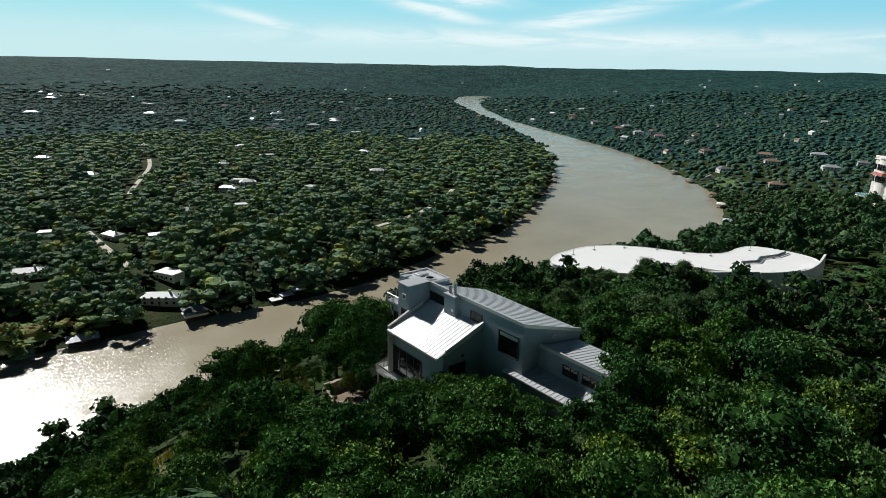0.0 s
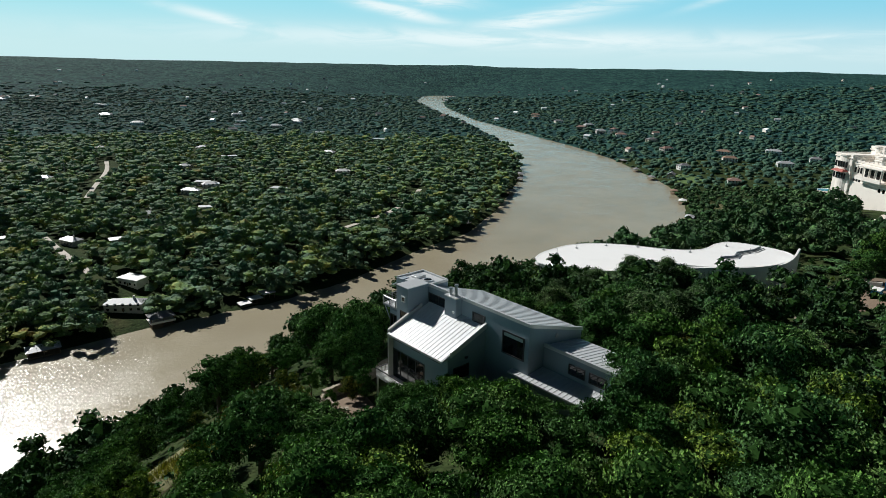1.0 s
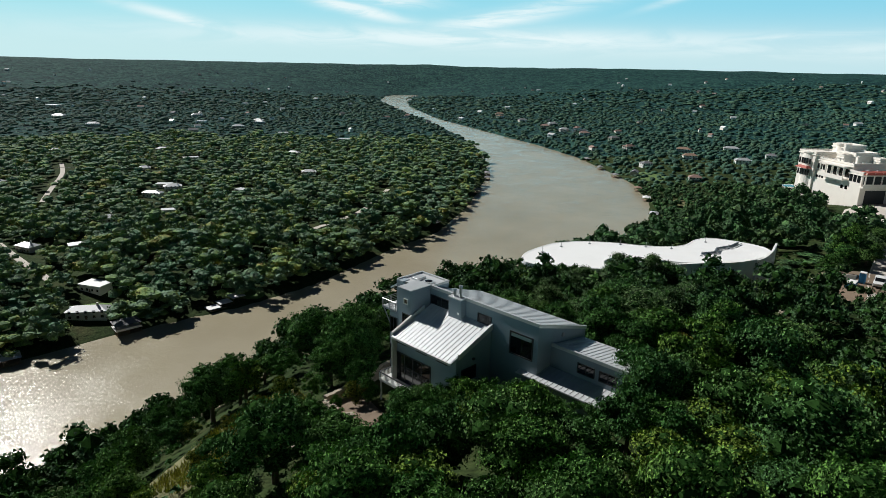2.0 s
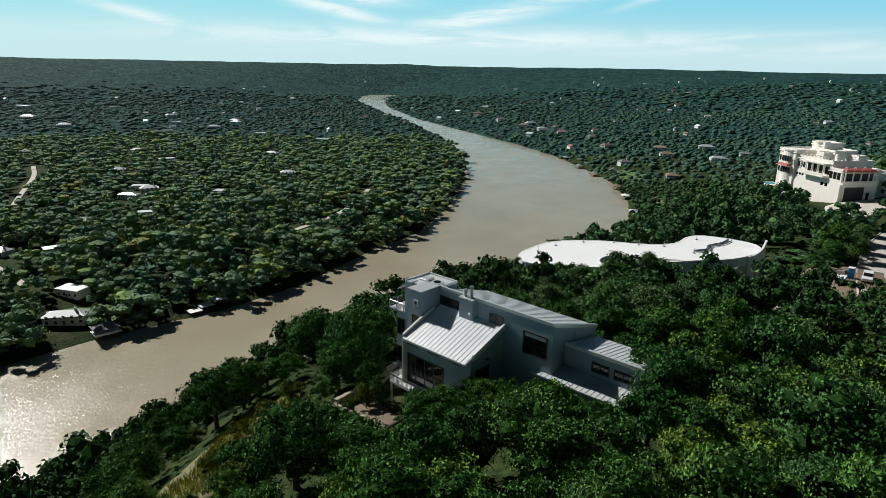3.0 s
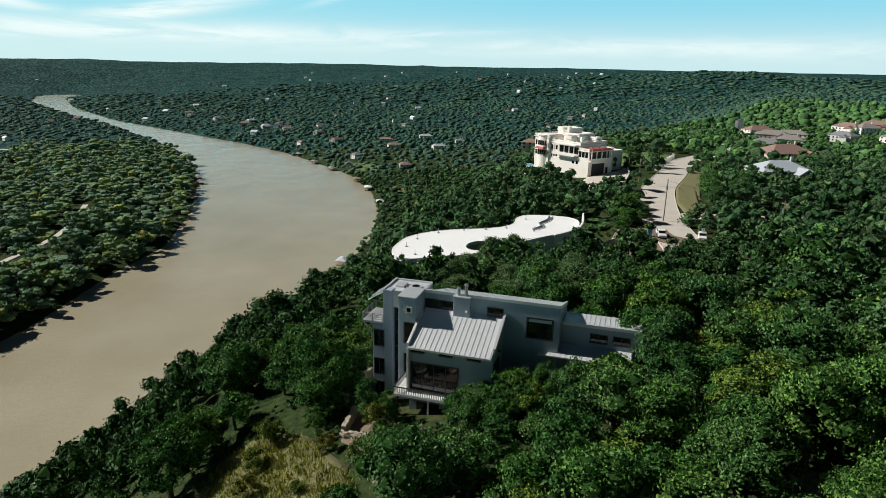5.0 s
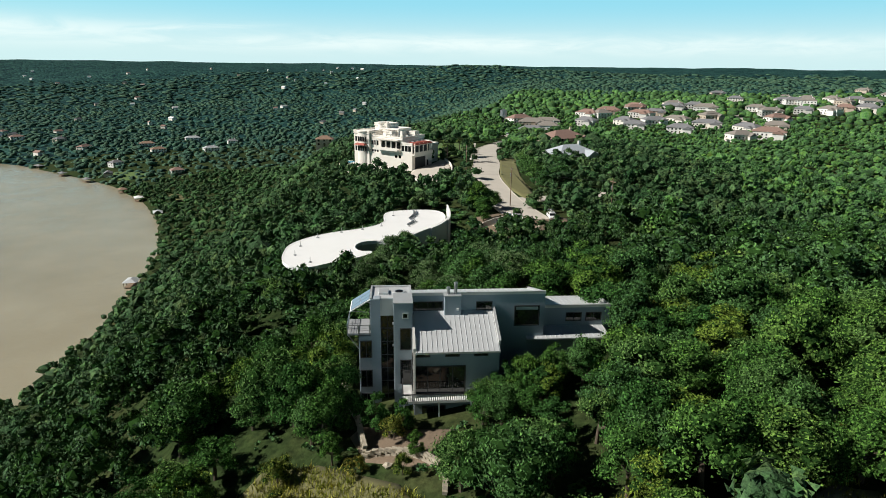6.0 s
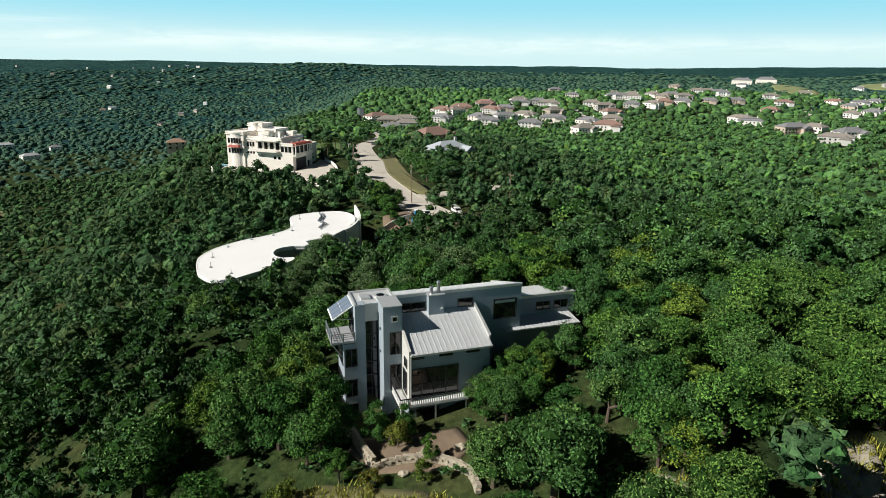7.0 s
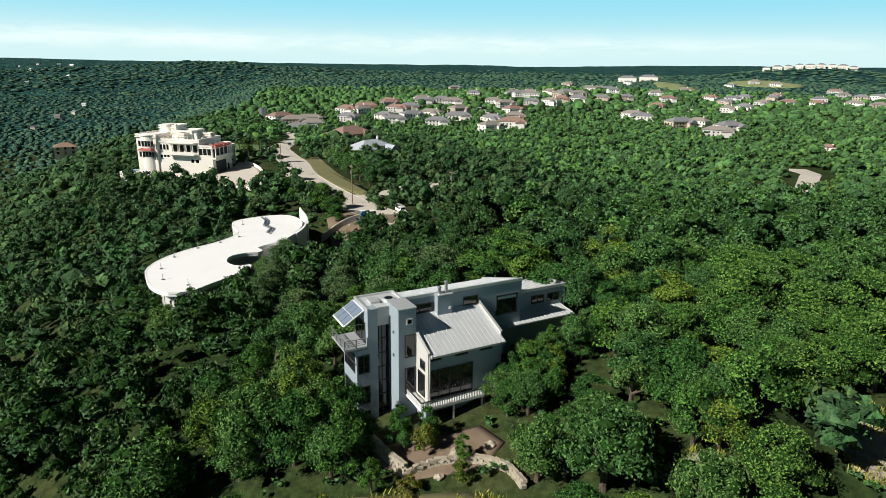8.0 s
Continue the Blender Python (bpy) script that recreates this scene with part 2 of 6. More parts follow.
def add_tube(bm, a, b, r0, r1=None, sides=6):
    a, b = Vector(a), Vector(b)
    d = b - a
    m = Matrix.Translation((a + b) / 2) @ d.to_track_quat("Z", "Y").to_matrix().to_4x4()
    bmesh.ops.create_cone(bm, cap_ends=True, segments=sides, radius1=r0, radius2=r0 if r1 is None else r1, depth=d.length, matrix=m)


def tube(a, b, r0, r1=None, sides=6):
    bm = bmesh.new()
    add_tube(bm, a, b, r0, r1, sides)
    return bm


# ---- the lie of the land; water level is 0 ----
BANK_NEAR = [(-700, -250), (-300, 62), (20, 312), (100, 378), (164, 440), (213, 495), (270, 585), (314, 680), (346, 800), (352, 930), (350, 1063),
             (325, 1231), (275, 1445), (184, 1850), (135, 2382), (150, 2900), (300, 3400), (700, 3900)]
BANK_FAR = [(-900, -200), (-560, 60), (-228, 290), (-150, 350), (-91, 387), (-50, 425), (8, 512), (50, 561), (92, 658), (121, 752), (163, 899), (183, 1073), (188, 1373),
            (146, 1785), (81, 2218), (30, 2710), (60, 3100), (210, 3560), (600, 4050)]
SPINE = [(-260, -140), (-75, -5), (0, 24), (16, 58), (62, 112), (165, 196), (240, 240)]
SPINE_Z = [92, 106, 120.5, 117, 112, 111, 107]


def along(line, x, y):
    """Distance to a polyline, side (+1: right of it) and place along it (corner number)."""
    best, side, where = np.full(x.shape, 1e18), np.ones(x.shape), np.zeros(x.shape)
    for i in range(len(line) - 1):
        (ax, ay), (bx, by) = line[i], line[i + 1]
        ux, uy = bx - ax, by - ay
        s = np.clip(((x - ax) * ux + (y - ay) * uy) / (ux * ux + uy * uy), 0, 1)
        q = (x - ax - s * ux) ** 2 + (y - ay - s * uy) ** 2
        near = q < best
        best = np.where(near, q, best)
        side = np.where(near, np.where((x - ax) * uy - (y - ay) * ux > 0, 1.0, -1.0), side)
        where = np.where(near, i + s, where)
    return np.sqrt(best), side, where


def ss(lo, hi, v):
    t = np.clip((v - lo) / (hi - lo), 0, 1)
    return t * t * (3 - 2 * t)


def roll(x, y, step):
    """Gentle uneven ground, about -1 to 1."""
    a, b = x / step, y / step
    return (np.sin(a * 1.7 + 1.3 * np.sin(b * 0.9)) + np.sin(b * 1.9 + 1.1 * np.sin(a * 1.2 + 2)) + 0.6 * np.sin((a + b) * 2.9 + 1) + 0.5 * np.sin((a - b) * 4.1)) / 3.1


def height(x, y):
    x, y = np.asarray(x, float), np.asarray(y, float)
    dn, sn, _ = along(BANK_NEAR, x, y)
    df, sf, _ = along(BANK_FAR, x, y)
    es, _, ws = along(SPINE, x, y)
    top = np.interp(ws, range(len(SPINE_Z)), SPINE_Z)
    up = top + np.interp(es, [0, 40, 90, 160, 240, 400, 620, 850, 1500, 2600], [0, -0.7, -2.5, -11, -25, -27, -19, -15, 0, 8])
    up = up + roll(x, y, 60) * 1.6 * ss(20, 120, es) + roll(x, y, 260) * 9 * ss(300, 900, es)
    bluff = np.interp(dn + roll(x, y, 30) * 3.5 * ss(10, 60, dn), [0, 5, 95, 120, 150, 172, 200], [0.0, 0.03, 0.57, 0.80, 0.922, 0.957, 1.0])
    lowland = 3 * ss(0, 10, dn) + 11 * ss(10, 140, dn) + 95 * ss(250, 2100, dn) + roll(x, y, 200) * 12 * ss(200, 900, dn)
    up = up + 4 / np.maximum(bluff, 0.3) * np.exp(-((x - 6) / 26) ** 2 - ((y - 124) / 20) ** 2)
    up = up - 8.5 * ss(-16, -48, x) * ss(10, 70, dn) * (1 - ss(172, 215, dn))
    north = ss(0, 270, (x - 225) * -0.30 + (y - 325) * 0.95)
    east = lowland * north + up * bluff * (1 - north)
    west = 2.5 * ss(0, 8, df) + 8 * ss(8, 70, df) + 14 * ss(100, 1400, df) + roll(x, y, 180) * 5 * ss(80, 500, df)
    h = np.where(sn > 0, east, np.where(sf < 0, west, -2.5 * ss(0, 12, np.minimum(dn, df))))
    r = np.hypot(x, y)
    az = np.degrees(np.arctan2(x, y))
    rim = 143 + roll(az * 14, r * 0.05, 70) * 8 + roll(az * 60, r * 0.1, 70) * 3.5 + 26 * ss(78, 108, az) + 9 * np.exp(-((az - 32.3) / 1.1) ** 2)
    far = ss(2500 + 650 * np.exp(-((az - 3) / 9) ** 2), 4450, r)
    h = h * (1 - far) + rim * far
    hb = np.exp(-(((az - 57.5) / 9) ** 2)) * np.exp(-(((r - 2750) / 500) ** 2)) * 30
    hill = 42 * np.exp(-((x - 2440) / 300) ** 2 - ((y + 830) / 340) ** 2)
    rise = 13 * np.exp(-((x - 1720) / 170) ** 2 - ((y + 200) / 110) ** 2) + 15 * np.exp(-((x - 1850) / 150) ** 2 - ((y + 460) / 120) ** 2)
    cut = 6.5 * np.exp(-((x - 66) / 15) ** 4 - ((y - 110) / 11) ** 4)
    return h + hb + hill + rise - cut


def axis(*runs):
    out = []
    for a, b, n, power in runs:
        t = np.linspace(0, 1, n, endpoint=False)
        out.append(a + (b - a) * (t ** power if power > 0 else 1 - (1 - t) ** -power))
    return np.unique(np.concatenate(out + [[runs[-1][1]]]))


gx = axis((-4300, -620, 26, -1.5), (-620, -150, 40, 1), (-150, 260, 103, 1), (260, 900, 64, 1), (900, 4950, 40, 1.4))
gy = axis((-3200, -180, 22, -1.6), (-180, -20, 20, 1), (-20, 270, 73, 1), (270, 1200, 92, 1), (1200, 4950, 44, 1.3))
X, Y = np.meshgrid(gx, gy)
V = np.stack([X.ravel(), Y.ravel(), height(X, Y).ravel()], 1)
nx, ny = len(gx), len(gy)
i0 = (np.arange(ny - 1)[:, None] * nx + np.arange(nx - 1)[None, :]).ravel()
ground = new("ground", raw("ground", V, np.stack([i0, i0 + 1, i0 + nx + 1, i0 + nx], 1), GROUND, True))
ground.data.materials.append(HAZED_CANOPY)
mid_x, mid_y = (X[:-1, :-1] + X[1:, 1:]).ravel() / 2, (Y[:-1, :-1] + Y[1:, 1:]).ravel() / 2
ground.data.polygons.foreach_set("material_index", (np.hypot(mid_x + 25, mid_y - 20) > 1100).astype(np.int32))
tagged(ground, "wooded limestone hills with dry grass and bare patches", "ground", kind="structure")
wv = [(-3000, -2500, 0), (1500, -2500, 0), (1500, 4600, 0), (-3000, 4600, 0)]
water = new("water", raw("water", wv, [(0, 1, 2, 3)], WATER))
tagged(water, "muddy brown river with small ripples", "river", kind="structure")
# ---- trees ----
rng = np.random.default_rng(7)


def burr(level):
    """A unit ball without its underside: vertices and triangles."""
    bm = bmesh.new()
    bmesh.ops.create_icosphere(bm, subdivisions=level, radius=1.0)
    bm.verts.index_update()
    v = np.array([q.co[:] for q in bm.verts])
    f = np.array([[q.index for q in fc.verts] for fc in bm.faces if fc.calc_center_median().z > -0.42])
    bm.free()
    return v, f


BALLS = {1: burr(1)}


def leaves(rg, centres, radii, count, size, flat=0.8):
    """Leaf clumps, as small triangles, over the skins of round lobes: vertices and triangles."""
    pick = rg.choice(len(centres), count, p=radii ** 2 / np.sum(radii ** 2))
    d = rg.normal(size=(count, 3))
    d[:, 2] = np.abs(d[:, 2]) * 1.1 - 0.35
    d /= np.linalg.norm(d, axis=1)[:, None]
    c = centres[pick] + d * (radii[pick] * rg.uniform(0.64, 1.18, count))[:, None] * np.array([1, 1, flat])
    mid = np.average(centres, axis=0, weights=radii ** 2) * np.array([1, 1, 0.8])
    out = (c - mid) / np.linalg.norm(c - mid, axis=1)[:, None]
    n = (d * 0.55 + out * 0.65) * np.array([1, 1, 0.1]) + rg.normal(scale=0.24, size=(count, 3)) * np.array([1, 1, 0.8])
    n /= np.linalg.norm(n, axis=1)[:, None]
    t = np.cross(n, rg.normal(size=(count, 3)))
    t /= np.linalg.norm(t, axis=1)[:, None]
    b = np.cross(n, t)
    s = (size * rg.uniform(0.55, 1.3, count))[:, None]
    lift = n * s * 0.25
    w = (rg.uniform(0.6, 1.1, count))[:, None]
    v = np.stack([c - t * s - lift, c + t * s * 0.9 - b * s * 0.55 * w - lift, c + b * s * w + lift], 1).reshape(-1, 3)
    k = np.arange(count)[:, None] * 3
    return v, k + [0, 1, 2]


def lobes(rg, width, tall, n, base, fat=1.0):
    """Centres and radii of the lobes of a crown that reaches from base to tall."""
    a = rg.uniform(0, 6.283, n)
    z = np.sort(rg.uniform(0, 1, n))
    prof = np.sqrt(np.clip(1 - (z * 0.95) ** 2.2, 0.05, 1))
    r = width * prof * rg.uniform(0.35, 0.80, n)
    c = np.stack([r * np.cos(a), r * np.sin(a), base + (tall - base) * (0.15 + 0.72 * z)], 1)
    rad = fat * width * rg.uniform(0.27, 0.48, n) * (0.65 + 0.35 * prof)
    c[-1, :2] *= 0.3
    return c, rad


def crown_mesh(name, seed, width, tall, n, count, size, material, base=0.8, flat=0.85):
    rg = np.random.default_rng(seed)
    c, rad = lobes(rg, width, tall, int(n * 1.6), base, 0.8)
    v, f = leaves(rg, c, rad, int(count * 1.95), size * 0.55, flat)
    vs, fs, k = [v], [f], len(v)
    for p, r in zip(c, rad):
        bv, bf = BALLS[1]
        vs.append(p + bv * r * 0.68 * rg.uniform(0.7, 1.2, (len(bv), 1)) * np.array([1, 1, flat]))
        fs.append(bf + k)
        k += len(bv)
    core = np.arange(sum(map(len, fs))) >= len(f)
    return raw(name, np.concatenate(vs), np.concatenate(fs), material, False, INNER_SHADE, core), c, rad


def trunk_mesh(name, seed, c, tall, thick):
    """A tapered trunk that forks into limbs which reach into the lobes."""
    rg = random.Random(seed)
    bm = bmesh.new()
    fork = Vector((rg.uniform(-0.2, 0.2), rg.uniform(-0.2, 0.2), tall * 0.3))
    add_tube(bm, (0, 0, -1.2), fork, thick, thick * 0.75, 7)
    for p in list(c)[::2][:5]:
        mid = fork.lerp(Vector(p), 0.5) + Vector((rg.uniform(-0.2, 0.2), rg.uniform(-0.2, 0.2), 0.1))
        add_tube(bm, fork, mid, thick * 0.5, thick * 0.33, 5)
        add_tube(bm, mid, Vector(p), thick * 0.33, thick * 0.12, 5)
    me = bpy.data.meshes.new(name)
    bm.to_mesh(me)
    bm.free()
    me.materials.append(BARK)
    return me


# kind, crown half-width, height, lobes, leaf clumps, clump size, foliage, trunk
KINDS = [("juniper_tree", 2.1, 6.6, 15, 1950, 0.185, LEAF_JUNIPER, 0.17), ("juniper_tree", 2.5, 6.0, 18, 2200, 0.195, LEAF_JUNIPER, 0.20),
         ("juniper_tree", 1.8, 5.4, 13, 1700, 0.175, LEAF_JUNIPER, 0.15), ("juniper_tree", 2.3, 7.4, 18, 2200, 0.185, LEAF_JUNIPER, 0.18),
         ("live_oak_tree", 3.2, 6.4, 22, 2450, 0.2, LEAF_OAK, 0.26), ("live_oak_tree", 2.7, 5.6, 18, 2100, 0.19, LEAF_OAK, 0.22),
         ("shrub", 1.5, 2.6, 10, 1200, 0.14, LEAF_SHRUB, 0.07), ("live_oak_tree", 4.6, 11.0, 36, 6500, 0.21, LEAF_PALE, 0.34),
         ("elm_tree", 2.9, 6.2, 20, 2300, 0.19, LEAF_ELM_LIT, 0.2)]
PROTO = []
for i, (kind, w, t, n, cnt, sz, leaf, th) in enumerate(KINDS):
    cm, c, rad = crown_mesh("crown", 40 + i, w, t, n, cnt, sz, leaf, 0.6 if kind in ("juniper_tree", "shrub") else 1.4)
    PROTO.append((kind, cm, trunk_mesh("trunk", 40 + i, c, t, th), w))
TREE_LABEL = {"juniper_tree": "dense dark green juniper on the rocky hilltop", "live_oak_tree": "broad grey-green live oak on the hilltop", "elm_tree": "yellow-green elm on the open slope, with front light put into its leaf colour", "shrub": "low yellow-green shrub on the dry slope"}


def under_roof(x, y, z, tall):
    """Tree heights, kept below the white building's roof close to it."""
    close = (((x - 50) / 42) ** 2 + ((y - 127) / 15.8) ** 2 < 1) | (((x - 68) / 18) ** 2 + ((y - 112) / 14) ** 2 < 1)
    return np.where(close, np.clip(np.minimum(tall, np.where(x < 32, 112.4, np.where((x > 53) & (y < 117), 108.2, np.where(y < 112, 114.6, 111.6))) - z), 2.0, None), tall)


def plant(i, x, y, size, turn, z=None, spread=1.0):
    kind, cm, tm, w = PROTO[i]
    g = float(height(x, y)) if z is None else z
    full = KINDS[i][2] * size * 1.12
    size *= min(1.0, float(under_roof(x, y, g, full)) / full)
    ob = new(kind, tm)
    ob.matrix_basis = pose(x, y, g, 0, 0, turn) @ Matrix.Diagonal((size * spread, size * spread, size * (0.78 + 0.42 * ((turn * 7) % 1)), 1))
    cr = new("crown", cm)
    cr.parent = ob
    return tagged(ob, TREE_LABEL[kind], "tree" if kind != "shrub" else "shrub", "hilltop trees")


# house frame: u along the long front wall, v into the house
HU, HV = (0.625, -0.7806), (0.7806, 0.625)
HOUSE = (8.73, 60.2)


def to_uv(x, y):
    dx, dy = x - HOUSE[0], y - HOUSE[1]
    return dx * HU[0] + dy * HU[1], dx * HV[0] + dy * HV[1]


ROAD = [(345, 247), (307, 222), (250, 208), (215, 190), (177, 167), (150, 152), (128, 136), (110, 121), (96, 107), (86, 95)]


def keep_clear(x, y):
    """True where no tree stands: the buildings, the road, lawns and the bare clearings."""
    u, v = to_uv(x, y)
    no = (u > -25.0) & (u < 9.5) & (v > -2.5) & (v < 10.5)
    no |= (u > -18.5) & (u < -5.5) & (v > -8.0) & (v <= -2.5)
    no |= ((x - 36) / 14.0) ** 2 + ((y - 124) / 10.0) ** 2 < 1
    no |= ((x - 62) / 20.5) ** 2 + ((y - 124) / 11.0) ** 2 < 1
    dr, _, _ = along(ROAD, x, y)
    no |= dr < 7
    ds, _, _ = along([(112, 121), (124, 113), (140, 104), (160, 98)], x, y)
    no |= ds < 5
    no |= (x > 149) & (x < 176) & (y > 178) & (y < 240)
    no |= ((x - 144) / 21) ** 2 + ((y - 164) / 12) ** 2 < 1
    no |= ((x - 152) / 20) ** 2 + ((y - 176) / 13) ** 2 < 1
    no |= (u > -6) & (u < 8) & (v > -5.2) & (v <= -2.5)
    no |= (x > 136) & (x < 190) & (y > 162) & (y < 192) & (y > 0.55 * x + 78)
    no |= ((x - 225) / 44) ** 2 + ((y - 216) / 26) ** 2 < 1
    no |= ((x - 88) / 12) ** 2 + ((y - 104) / 14) ** 2 < 1
    dl, _, _ = along([(126, 124), (140, 132), (165, 148), (190, 163)], x, y)
    no |= dl < 5
    no |= ((x - 43.5) / 8) ** 2 + ((y - 116.5) / 6) ** 2 < 1
    no |= ((x - 67) / 15) ** 2 + ((y - 114) / 5) ** 2 < 1
    no |= ((x - 217) / 20) ** 2 + ((y - 145) / 13) ** 2 < 1
    no |= ((x - 300) / 17) ** 2 + ((y - 186) / 13) ** 2 < 1
    no |= ((x + 25) / 9.0) ** 2 + ((y - 62) / 7.0) ** 2 < 1
    no |= ((x + 24) / 8.5) ** 2 + ((y - 71) / 11) ** 2 < 1
    no |= (u > -20.5) & (u - 0.75 * (v + 5.7) < -10.2) & (v > -15) & (v <= -7.0) & (u < -9)
    no |= ((x - 8.3) / 4.2) ** 2 + ((y - 31) / 3.2) ** 2 < 1
    no |= ((x + 15.8) / 2.6) ** 2 + ((y - 41.6) / 2.6) ** 2 < 1
    no |= ((x + 10) / 6.5) ** 2 + ((y - 26.8) / 3.8) ** 2 < 1
    return no


def scatter(rg, x0, x1, y0, y1, gap, ok):
    """Places on a shaken hexagonal lattice, where ok(x, y) holds."""
    ys = np.arange(y0, y1, gap * 0.866)
    out = []
    for j, yy in enumerate(ys):
        xs = np.arange(x0 + (j % 2) * gap / 2, x1, gap)
        out.append(np.stack([xs, np.full(len(xs), yy)], 1))
    p = np.concatenate(out) + rg.uniform(-0.55, 0.55, (sum(map(len, out)), 2)) * gap
    return p[ok(p[:, 0], p[:, 1])]


def near_zone(x, y):
    """The hilltop round the house, which is planted tree by tree."""
    return ((x + 4) / 47) ** 2 + ((y - 53) / 46) ** 2 < 1


def in_view(x, y):
    az = np.degrees(np.arctan2(x, y))
    return (az > -50) & (az < 125) | (np.hypot(x + 30, y - 30) < 130)


# big oaks towards the white house, and the trees that stand close round the buildings
SET_TREES = [(7, 27, 75, 1.2), (7, 34, 82, 1.0), (7, 21, 82, 0.95), (7, 41, 88, 0.9), (7, 29, 92, 0.95), (4, 48, 94, 1.4), (7, 20, 96, 0.85), (7, 37, 102, 0.75), (5, 53, 103, 1.0), (7, 27, 106, 0.8), (5, 18.5, 52.5, 1.55), (4, 23, 57, 1.3),
             (3, 19, 112, 1.25), (5, 16, 117, 1.35), (3, 17, 122, 1.2), (0, 22, 110, 1.2), (1, 20, 127, 1.3), (7, 30, 106.5, 0.9), (7, 37.5, 107.5, 0.92), (7, 44.5, 109.5, 0.86), (5, 48.5, 111, 1.5), (4, 41, 111.5, 1.3), (7, 22, 104, 0.74), (3, 19.5, 114.5, 1.2), (5, 23, 111.5, 1.3), (1, 27.5, 112, 1.2), (5, 38, 110.5, 1.2), (3, 47, 110, 1.1), (1, 17.5, 119, 1.2), (7, 104, 125, 0.62), (4, 111, 132, 1.1), (5, 98, 119, 1.3), (5, 136, 121, 1.6), (4, 144, 127, 1.5), (5, 152, 133, 1.8), (4, 160, 138, 1.6), (5, 168, 143, 1.8), (4, 177, 148, 1.6), (5, 186, 153, 1.7), (4, 147, 119, 1.6), (5, 158, 126, 1.7), (4, 170, 133, 1.6), (5, 182, 140, 1.6),
             (1, 86, 122, 1.7), (3, 91, 126, 1.6), (1, 95.5, 122, 1.5), (3, 100, 128, 1.5), (1, 88, 131, 1.8), (3, 82, 127, 1.5), (1, 105, 133, 1.6), (3, 84, 118, 1.2), (1, 86, 114.5, 1.1), (3, 81, 109, 1.2), (4, 76, 107, 1.0), (1, 92, 118, 1.2), (3, 110, 138, 1.5),
             (5, 5.6, 56.4, 0.72), (4, 8.6, 53.6, 0.62), (5, 11.6, 51.4, 0.66), (4, 2.4, 59.4, 0.72), (5, 4.2, 53.0, 1.0), (1, 8.0, 49.6, 0.95), (3, -0.6, 60.6, 0.8), (4, -3.2, 61.4, 0.75), (1, 1.0, 56.6, 0.95), (5, -4.4, 58.6, 0.9), (3, -2.2, 58.6, 0.9), (1, 0.6, 58.4, 1.0), (3, 3.2, 56.0, 0.85), (1, -5.6, 60.2, 0.8), (1, -9.9, 76.8, 1.15), (3, -3.4, 56.0, 0.95),
             (3, -11.5, 78.6, 1.5), (1, -14.2, 76.0, 1.3), (1, -12.5, 82.5, 1.5), (3, -9.6, 83.5, 1.1), (5, -14.6, 77.5, 1.1), (2, -10.6, 71.2, 1.05), (2, -9.4, 68.4, 0.9), (6, -10.9, 68.6, 1.2), (2, -12.8, 64.0, 0.6), (6, -15.5, 63.5, 0.9), (6, -17.0, 68.5, 1.0), (6, -23, 73.5, 1.3), (6, -20.5, 77, 1.4), (6, -25.5, 69, 1.1), (6, -28, 63, 1.2), (6, -22, 64, 0.7), (2, -16.5, 72.5, 0.8), (0, -3.2, 59.6, 0.72), (3, 0.6, 55.5, 0.8), (4, -5.5, 58.0, 0.8), (1, 4.5, 52.2, 0.8), (2, 9.5, 50, 0.9)]
set_xy = np.array([q[1:3] for q in SET_TREES])
for k, x, y, size in SET_TREES:
    plant(k, x, y, size, x * 37.0 % 360)
spots = scatter(rng, -64, 74, 0, 116, 5.2, lambda x, y: near_zone(x, y) & (0.65 * x + 0.76 * y > 14) & ~keep_clear(x, y))
spots = spots[np.min(np.hypot(spots[:, None, 0] - set_xy[None, :, 0], spots[:, None, 1] - set_xy[None, :, 1]), axis=1) > 3.2]
for x, y in spots:
    k = int(rng.choice([0, 1, 2, 3, 4, 5, 6], p=[0.18, 0.17, 0.12, 0.13, 0.19, 0.17, 0.04]))
    if y < 40 + 3 * math.sin(x * 0.4) and x < 34 and rng.random() < 0.5:
        k = 8
    plant(k, float(x), float(y), float(rng.uniform(0.85, 1.35) * (1 + 0.25 * ss(6, 24, x))), float(rng.uniform(0, 360)), None, 1.25)
print("trees", len(spots))


